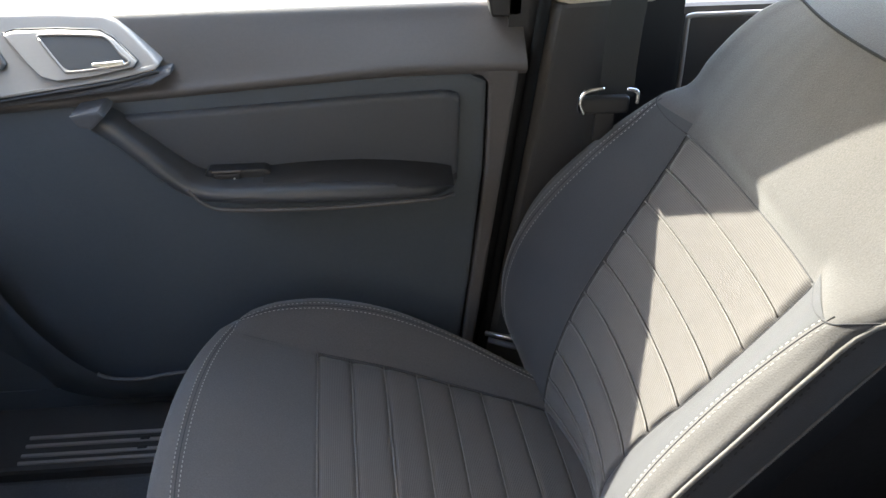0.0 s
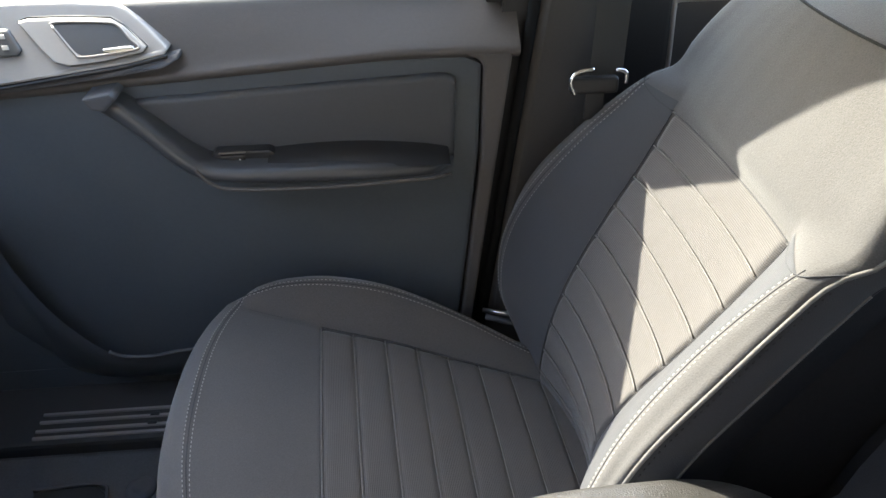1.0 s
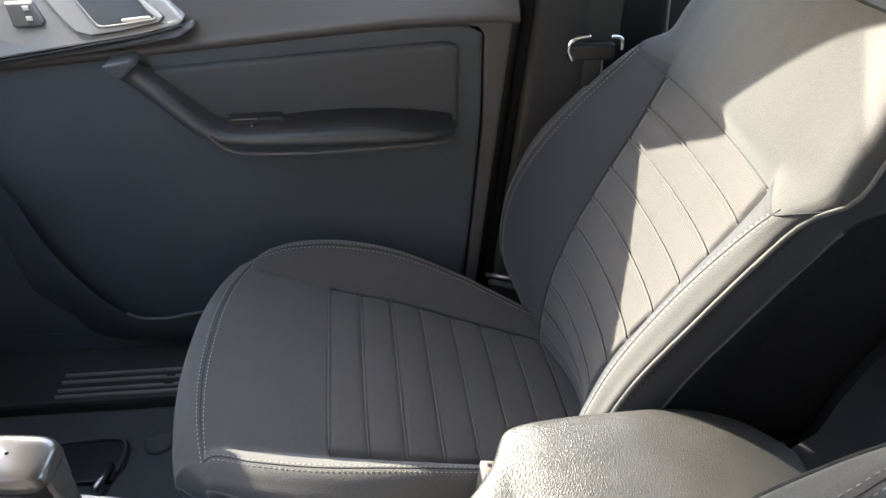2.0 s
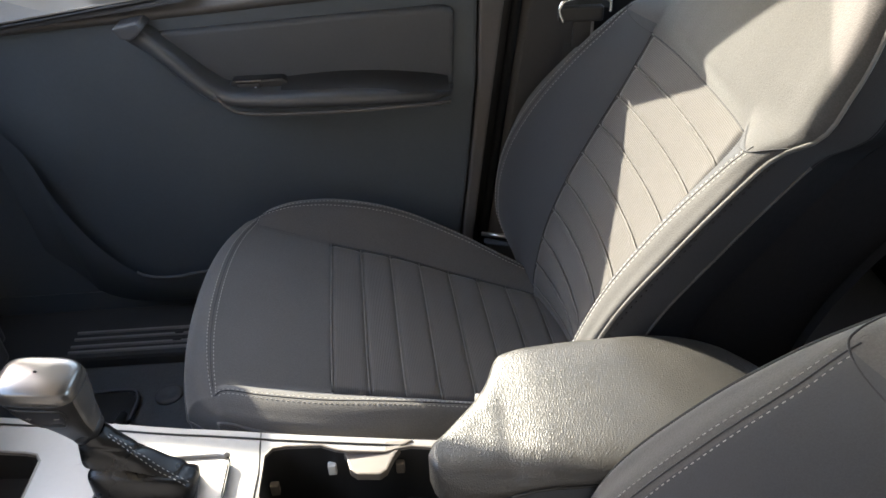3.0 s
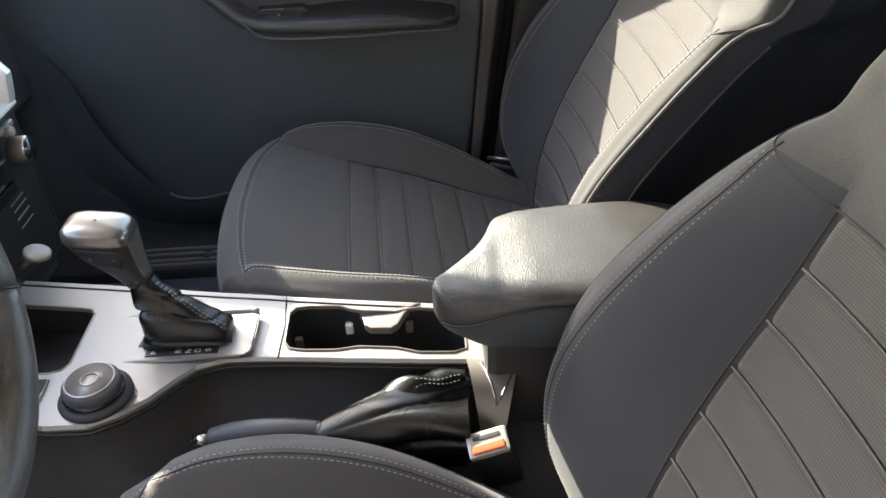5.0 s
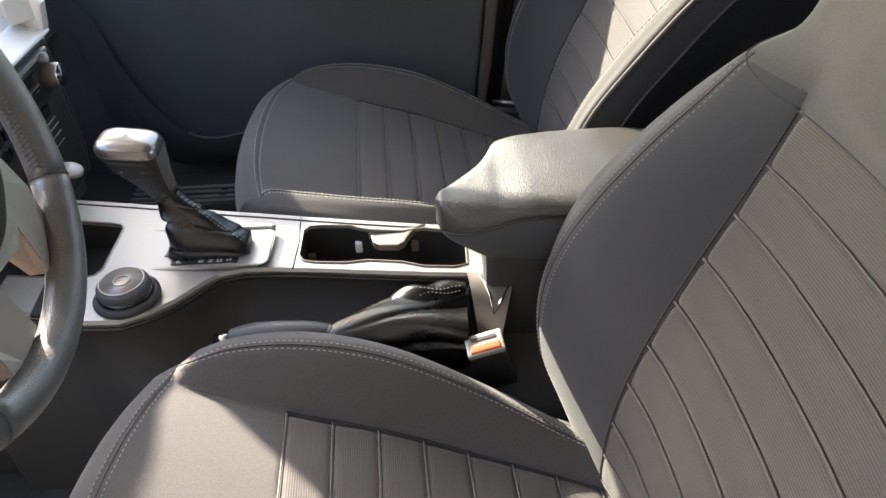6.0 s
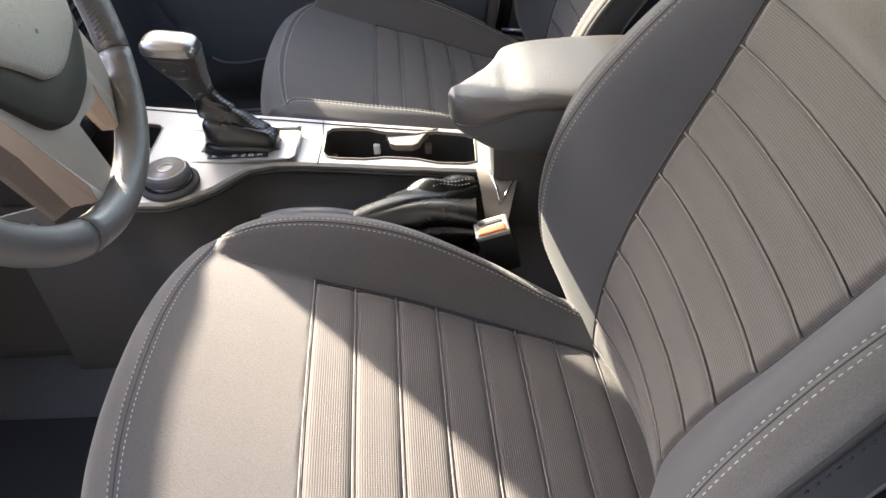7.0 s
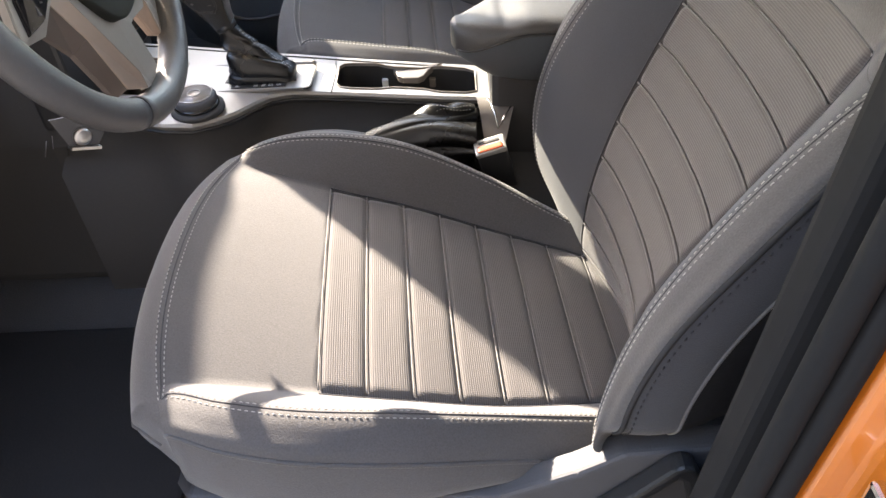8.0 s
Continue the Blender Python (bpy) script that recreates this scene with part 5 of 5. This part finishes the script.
def knob(u, v, out=0.0):
    cx, rx, ry, h = lerp_table(KNOB, u)
    a = 2 * math.pi * v
    c, s = math.cos(a), math.sin(a)
    x = cx + (rx + out) * math.copysign(abs(c) ** 0.5, c)
    return Vector((x, 0.2965 + (ry + out) * math.copysign(abs(s) ** 0.5, s), gz + h + 0.13 * (cx - x) * min(1.0, u * 1.6)))


grid("knob_body", lambda u, v: knob(u * 0.74, v), 24, 48, KNOB_BODY, lever, "dark grey knob body", wrap=True)
grid("knob_cap", lambda u, v: knob(0.74 + 0.26 * u, v, 0.0006), 20, 48, KNOB_SILVER, lever, "satin silver knob cap", wrap=True)
grid("knob_spine", lambda u, v: knob(0.10 + 0.655 * u, -0.082 + 0.164 * v, 0.0008), 20, 12, KNOB_SILVER, lever, "satin silver knob spine")
tube("cap_joint", [knob(0.735, k / 60, 0.0003) for k in range(60)], 0.0008, BLACK, lever, closed=True, sides=6)
HEX = [(0.34, 0.700), (0.34, 0.770), (0.50, 0.825), (0.63, 0.800), (0.63, 0.690), (0.52, 0.668)]


def hex_path(grow):
    out = []
    for (u0, v0), (u1, v1) in zip(HEX, HEX[1:] + HEX[:1]):
        for k in range(6):
            u, v = u0 + (u1 - u0) * k / 6, v0 + (v1 - v0) * k / 6
            out.append((0.49 + (u - 0.49) * grow, 0.745 + (v - 0.745) * grow))
    return out


kb = grid("shift_button", lambda u, v: knob(0.40 + 0.19 * u, 0.690 + 0.110 * v, 0.0010), 8, 12, BLACK, lever, "black plus and minus rocker")
tube("button_rim", [knob(u, v, 0.0006) for u, v in hex_path(1.0)], 0.0011, KNOB_BODY, kb, "raised six-sided rim", closed=True, sides=6)
tube("button_rim", [knob(u, v, 0.0004) for u, v in hex_path(0.80)], 0.0007, KNOB_BODY, kb, closed=True, sides=6)
for v0, tall in ((0.722, True), (0.772, False)):
    c = knob(0.495, v0, 0.0013)
    part("rocker_mark", box_bm(c.x - 0.0024, c.x + 0.0024, c.y - 0.0004, c.y + 0.0004, c.z - 0.0005, c.z + 0.0005), WELT, kb)
    if tall:
        part("rocker_mark", box_bm(c.x - 0.0005, c.x + 0.0005, c.y - 0.0004, c.y + 0.0004, c.z - 0.0022, c.z + 0.0022), WELT, kb)

# drive mode dial
dz = top_z(-0.338)
dial = thing("drive_mode_dial", "black rotary dial with silver ring on the console", "dial")
dm = Matrix.Translation((-0.340, 0.184, dz)) @ Matrix.Scale(0.84, 4)
disc_stack("dial_base", [(0.046, 0), (0.046, 0.006), (0.043, 0.009), (0.038, 0.010)], PLASTIC, dial, m=dm)
disc_stack("dial_ring", [(0.0385, 0.008), (0.0385, 0.014), (0.037, 0.016)], GLOSS, dial, m=dm)
disc_stack("dial_knob", [(0.037, 0.012), (0.036, 0.026), (0.033, 0.030), (0.030, 0.030)], SHIELD, dial, m=dm)
disc_stack("dial_face", [(0.030, 0.029), (0.0295, 0.0312), (0.0, 0.0314)], SPOKE, dial, "grey dial face", m=dm)
tube("dial_trim", [dm @ Vector((0.0305 * math.cos(a), 0.0305 * math.sin(a), 0.031)) for a in [2 * math.pi * k / 40 for k in range(40)]], 0.0012, SILVER, dial, closed=True, sides=6)
tube("dial_trim", [dm @ Vector((0.011 * math.cos(a), 0.011 * math.sin(a), 0.0318)) for a in [2 * math.pi * k / 30 for k in range(30)]], 0.0010, SILVER, dial, closed=True, sides=6)

# open tray ahead of the gear gate and the switches beside it
part("front_tray", box_bm(-0.60, -0.38, 0.205, 0.360, top_z(-0.48) - 0.050, top_z(-0.48) - 0.046), BLACK, console, "black open tray")
rows = [r for r in TOP if r[0] <= -0.3859]
rim = [(x, a) for x, l, a, b, r in rows] + [(x, b) for x, l, a, b, r in reversed(rows)]
verts, faces = [], []
for x, y in rim:
    verts += [(x, y, top_z(x) - 0.006), (x, y + (0.282 - y) * 0.06, top_z(-0.48) - 0.047)]
for i in range(len(rim) - 1):
    faces.append((2 * i, 2 * i + 1, 2 * i + 3, 2 * i + 2))
mesh_object("tray_wall", verts, faces, BLACK, console)
tube("tray_rim", [(x, y, top_z(x) - 0.001) for x, y in rim], 0.0020, SPOKE, console, "rounded tray rim", sides=6)
swp = part("switch_pad", prism_bm([(-0.440, 0.150), (-0.445, 0.207), (-0.400, 0.207), (-0.398, 0.150)], "z", top_z(-0.42) - 0.002, top_z(-0.42) + 0.003, 0.0015), BLACK, console, "black switch pad")
tube("pad_edge", [(-0.397, 0.149, top_z(-0.40) + 0.002), (-0.399, 0.208, top_z(-0.40) + 0.002)], 0.0014, SILVER, console)
for yy in (0.165, 0.190):
    part("switch_mark", box_bm(-0.424, -0.412, yy - 0.001, yy + 0.001, top_z(-0.42) + 0.002, top_z(-0.42) + 0.0038), WHITE, swp)
    part("switch_mark", box_bm(-0.424, -0.421, yy - 0.004, yy + 0.004, top_z(-0.42) + 0.002, top_z(-0.42) + 0.0038), WHITE, swp)

# arm rest lid
LID = [  # x, left, right, top, bottom
    (0.030, 0.206, 0.214, 0.492, 0.476), (0.034, 0.192, 0.226, 0.497, 0.458), (0.046, 0.182, 0.242, 0.497, 0.444), (0.062, 0.176, 0.262, 0.498, 0.431), (0.080, 0.173, 0.284, 0.499, 0.415),
    (0.092, 0.172, 0.304, 0.500, 0.406), (0.101, 0.171, 0.328, 0.500, 0.401), (0.109, 0.171, 0.337, 0.501, 0.398), (0.14, 0.170, 0.341, 0.505, 0.392), (0.20, 0.170, 0.345, 0.507, 0.390),
    (0.28, 0.172, 0.344, 0.506, 0.392), (0.33, 0.178, 0.326, 0.501, 0.40), (0.37, 0.19, 0.29, 0.490, 0.41),
]


def lid(u, v):
    x = 0.030 + 0.340 * u
    l, r, t, b = lerp_table(LID, x)
    a = 2 * math.pi * v
    c, s = math.cos(a), math.sin(a)
    split = min(0.463 + 0.026 * smooth(0.045, 0.14, x), t - 0.004)
    mid = (l + r) / 2
    if s >= 0:
        z = split + (t - split) * abs(s) ** 0.8
        y = mid + (r - l) / 2 * math.copysign(abs(c) ** 0.5, c)
    else:
        z = split - (split - b) * abs(s) ** 0.9
        y = mid + (r - l) / 2 * math.copysign(abs(c) ** 0.55, c) * (1 - 0.10 * abs(s))
    return Vector((x, y, z))


grid("armrest_lid", lid, 80, 44, ARMVINYL, console, "grained grey-brown vinyl arm rest", vs=(-0.006, 0.506))
# same vinyl as the lid; a second material imitates the shaded underside
grid("lid_underside", lid, 60, 36, DOOR_LOWER, console, "arm rest lid underside, separate material for its shade", vs=(0.502, 0.998))
tube("lid_seam", [lid(u / 40, 0.502) + Vector((0, -0.0005, 0)) for u in range(1, 38)], 0.0016, BLACK, console)


part("console_bin", box_bm(0.085, 0.40, 0.215, 0.345, 0.07, 0.43, 0.012), PLASTIC, console)
# silver shoulder running down beside the hand brake, with a chevron edge; shade and highlight are put in by colour
def shoulder(u, v):
    p = Vector((0.064, 0.241, top_z(0.064))).lerp(Vector((0.078, 0.160, 0.278)), u)
    q = Vector((0.126, 0.238, top_z(0.126))).lerp(Vector((0.094, 0.152, 0.278)), u)
    r = p.lerp(q, v)
    swell = math.sin(math.pi * u) ** 0.8
    r.z += 0.026 * swell * (1 - 0.5 * u)
    r.y -= 0.010 * swell
    return r


grid("shoulder_trim", shoulder, 24, 14, SPOKE, console, "satin silver console shoulder, darkened for its shade")
tube("shoulder_line", [shoulder(0.06, 0.28), shoulder(0.30, 0.46), shoulder(0.52, 0.62), shoulder(0.36, 0.78), shoulder(0.14, 0.95)], 0.0020, CHROME, console, "chrome line painted for the chevron highlight")

# hand brake with leather gaiter
brake = thing("hand_brake", "black leather hand brake lever with silver button beside the console", "hand brake")
tube("brake_grip", spline([(-0.222, 0.160, 0.338), (-0.19, 0.1595, 0.344), (-0.14, 0.158, 0.345), (-0.105, 0.157, 0.341)], 24), lambda t: 0.0125 + 0.0025 * math.sin(math.pi * t), WHEEL_LEATHER, brake, "black leather grip", sides=18)
tube("release_tip", [(-0.243, 0.160, 0.337), (-0.224, 0.160, 0.338)], 0.0075, CHROME, brake, "bright release button", sides=16)
tube("grip_collar", [(-0.108, 0.157, 0.341), (-0.096, 0.156, 0.339)], 0.0135, BLACK, brake, sides=18)


def crease(t):
    """A soft tent wave: round tops and sharp valleys."""
    return abs(math.sin(t)) ** 0.7


def brake_gaiter(u, v):
    a = 2 * math.pi * v
    p = Vector((-0.102, 0.156, 0.339)).lerp(Vector((0.066, 0.192, 0.306)), u ** 0.9)
    ry, rz = 0.0135 + 0.042 * u ** 0.7, 0.0135 + 0.037 * u ** 0.8
    w = u * (1.25 - 0.5 * u)
    f = 1.0 + w * (0.24 * math.sin(2 * a + 0.6 + 2.2 * u) + 0.17 * math.sin(4 * a + 2.0 - 4.0 * u) - 0.34 * (1 - abs(math.sin(2.5 * a + 0.8 + 1.8 * u))) ** 3)
    c, s = math.cos(a), math.sin(a)
    return p + Vector((0.010 * c * u + 0.004 * w * math.sin(3 * a), ry * f * math.copysign(abs(c) ** 0.8, c), rz * f * math.copysign(abs(s) ** 0.8, s) + 0.012 * math.sin(math.pi * u)))


grid("brake_gaiter", brake_gaiter, 60, 96, LEATHER, brake, "creased black leather gaiter", wrap=True)


def brake_fold(u, v):
    """The flap of the gaiter that rises against the console side."""
    a = math.pi * v
    p = Vector((-0.090, 0.176, 0.322)).lerp(Vector((0.062, 0.222, 0.326)), u)
    r = 0.006 + 0.026 * math.sin(math.pi * (0.05 + 0.72 * u)) ** 1.2
    ripple = 0.003 * math.sin(16 * u + 3 * a) * math.sin(math.pi * u)
    return p + Vector((0, -r * 0.75 * math.cos(a) + ripple, (r + ripple) * math.sin(a) ** 0.8 * 1.25))


grid("gaiter_fold", brake_fold, 40, 24, LEATHER, brake, "folded black leather")
for off in (0.34, 0.44):
    pts = [brake_fold(0.62 + 0.36 * k / 16, off) + Vector((0, -0.0006, 0.0008)) for k in range(17)]
    stitches("gaiter_stitching", pts, [Vector((0, -0.6, 0.8))] * 17, brake, length=0.0034, gap=0.0018)

# ---- belt buckles and the passenger belt ----
def buckle(label, m):
    root = thing("belt_buckle", label, "buckle", "seat belt buckles")
    root.matrix_world = m
    part("housing", box_bm(-0.022, 0.022, -0.014, 0.014, -0.085, 0.0, 0.005, 3), BLACK, root)
    # sunlight on the orange plastic is put into the rim's pale colour
    part("rim", box_bm(-0.0225, 0.0225, -0.0145, 0.0145, -0.006, 0.003, 0.003, 2), SILVER, root, "buckle rim painted pale for the sunlight on it")
    part("release_button", box_bm(-0.018, 0.018, -0.0115, -0.001, 0.001, 0.0055, 0.002), RED, root, "orange-red release button")
    part("slot", box_bm(-0.015, 0.015, 0.004, 0.008, 0.002, 0.0042), BLACK, root)
    tube("stalk_strap", [(0, 0, -0.08), (0.004, 0.0, -0.16)], 0.012, BLACK, root, squash=0.5)
    return root


buckle("black seat belt buckle with orange release button beside the driver seat", pose(0.079, 0.125, 0.344, 12, -14, 4))
buckle("black seat belt buckle with orange release button beside the passenger seat", pose(0.112, 0.398, 0.352, -6, 10, 0))

belt = thing("seat_belt", "dark woven seat belt hanging on the centre pillar", "seat belt")


def ribbon(u, v):
    p = Vector((0.338, 0.955, 0.78)).lerp(Vector((0.329, 0.935, 0.650)), u)
    return p + Vector((0.049 * (v - 0.5), 0.004 * math.sin(3 * u), -0.003 * (v - 0.5)))


grid("webbing", ribbon, 10, 4, BELT, belt)
grid("webbing_top", lambda u, v: Vector((0.338 + 0.012 * u + 0.049 * (v - 0.5), 0.955 + 0.02 * u, 0.78 + 0.40 * u)), 10, 4, BELT, belt)
tg = part("tongue_head", box_bm(0.268, 0.338, 0.896, 0.912, 0.640, 0.664, 0.006, 3), BLACK, belt, "black belt tongue")
tube("tongue_loop", spline([(0.275, 0.895, 0.642), (0.268, 0.895, 0.660), (0.276, 0.896, 0.674), (0.300, 0.898, 0.677)], 16), 0.003, CHROME, tg, "bright loop")
tube("tongue_loop", spline([(0.330, 0.895, 0.676), (0.345, 0.895, 0.672), (0.346, 0.895, 0.656)], 12), 0.003, CHROME, tg, "bright loop")
part("tongue_blade", box_bm(0.292, 0.320, 0.900, 0.906, 0.600, 0.642, 0.002), BLACK, belt)
grid("webbing_low", lambda u, v: Vector((0.305 + 0.02 * u + 0.047 * (v - 0.5), 0.915 + 0.03 * u, 0.60 - 0.40 * u)), 10, 4, BELT, belt)
anchor = thing("belt_anchor", "metal lap belt anchor beside the passenger seat", "anchor")
tube("anchor_bar", [(0.150, 0.905, 0.255), (0.195, 0.880, 0.262)], 0.004, METAL, anchor)
tube("anchor_bar", [(0.155, 0.905, 0.240), (0.205, 0.880, 0.240)], 0.005, SHIELD, anchor)

# ---- outer shield of the driver seat ----
shield = part("seat_shield", prism_bm([(-0.249, 0.315), (-0.243, 0.290), (-0.097, 0.284), (0.060, 0.276), (0.133, 0.312), (0.175, 0.341), (0.234, 0.345), (0.300, 0.348), (0.312, 0.30), (0.30, 0.12), (-0.22, 0.12)], "y", -0.250, -0.222, 0.006, 3), SHIELD, driver_seat, "grey grained plastic side shield")
part("recline_lever", prism_bm([(0.150, 0.270), (0.182, 0.306), (0.214, 0.346), (0.222, 0.350), (0.232, 0.346), (0.252, 0.303), (0.250, 0.270), (0.240, 0.272), (0.226, 0.326), (0.219, 0.332), (0.190, 0.294), (0.170, 0.268)], "y", -0.272, -0.251, 0.004), BLACK, driver_seat, "black recline lever")
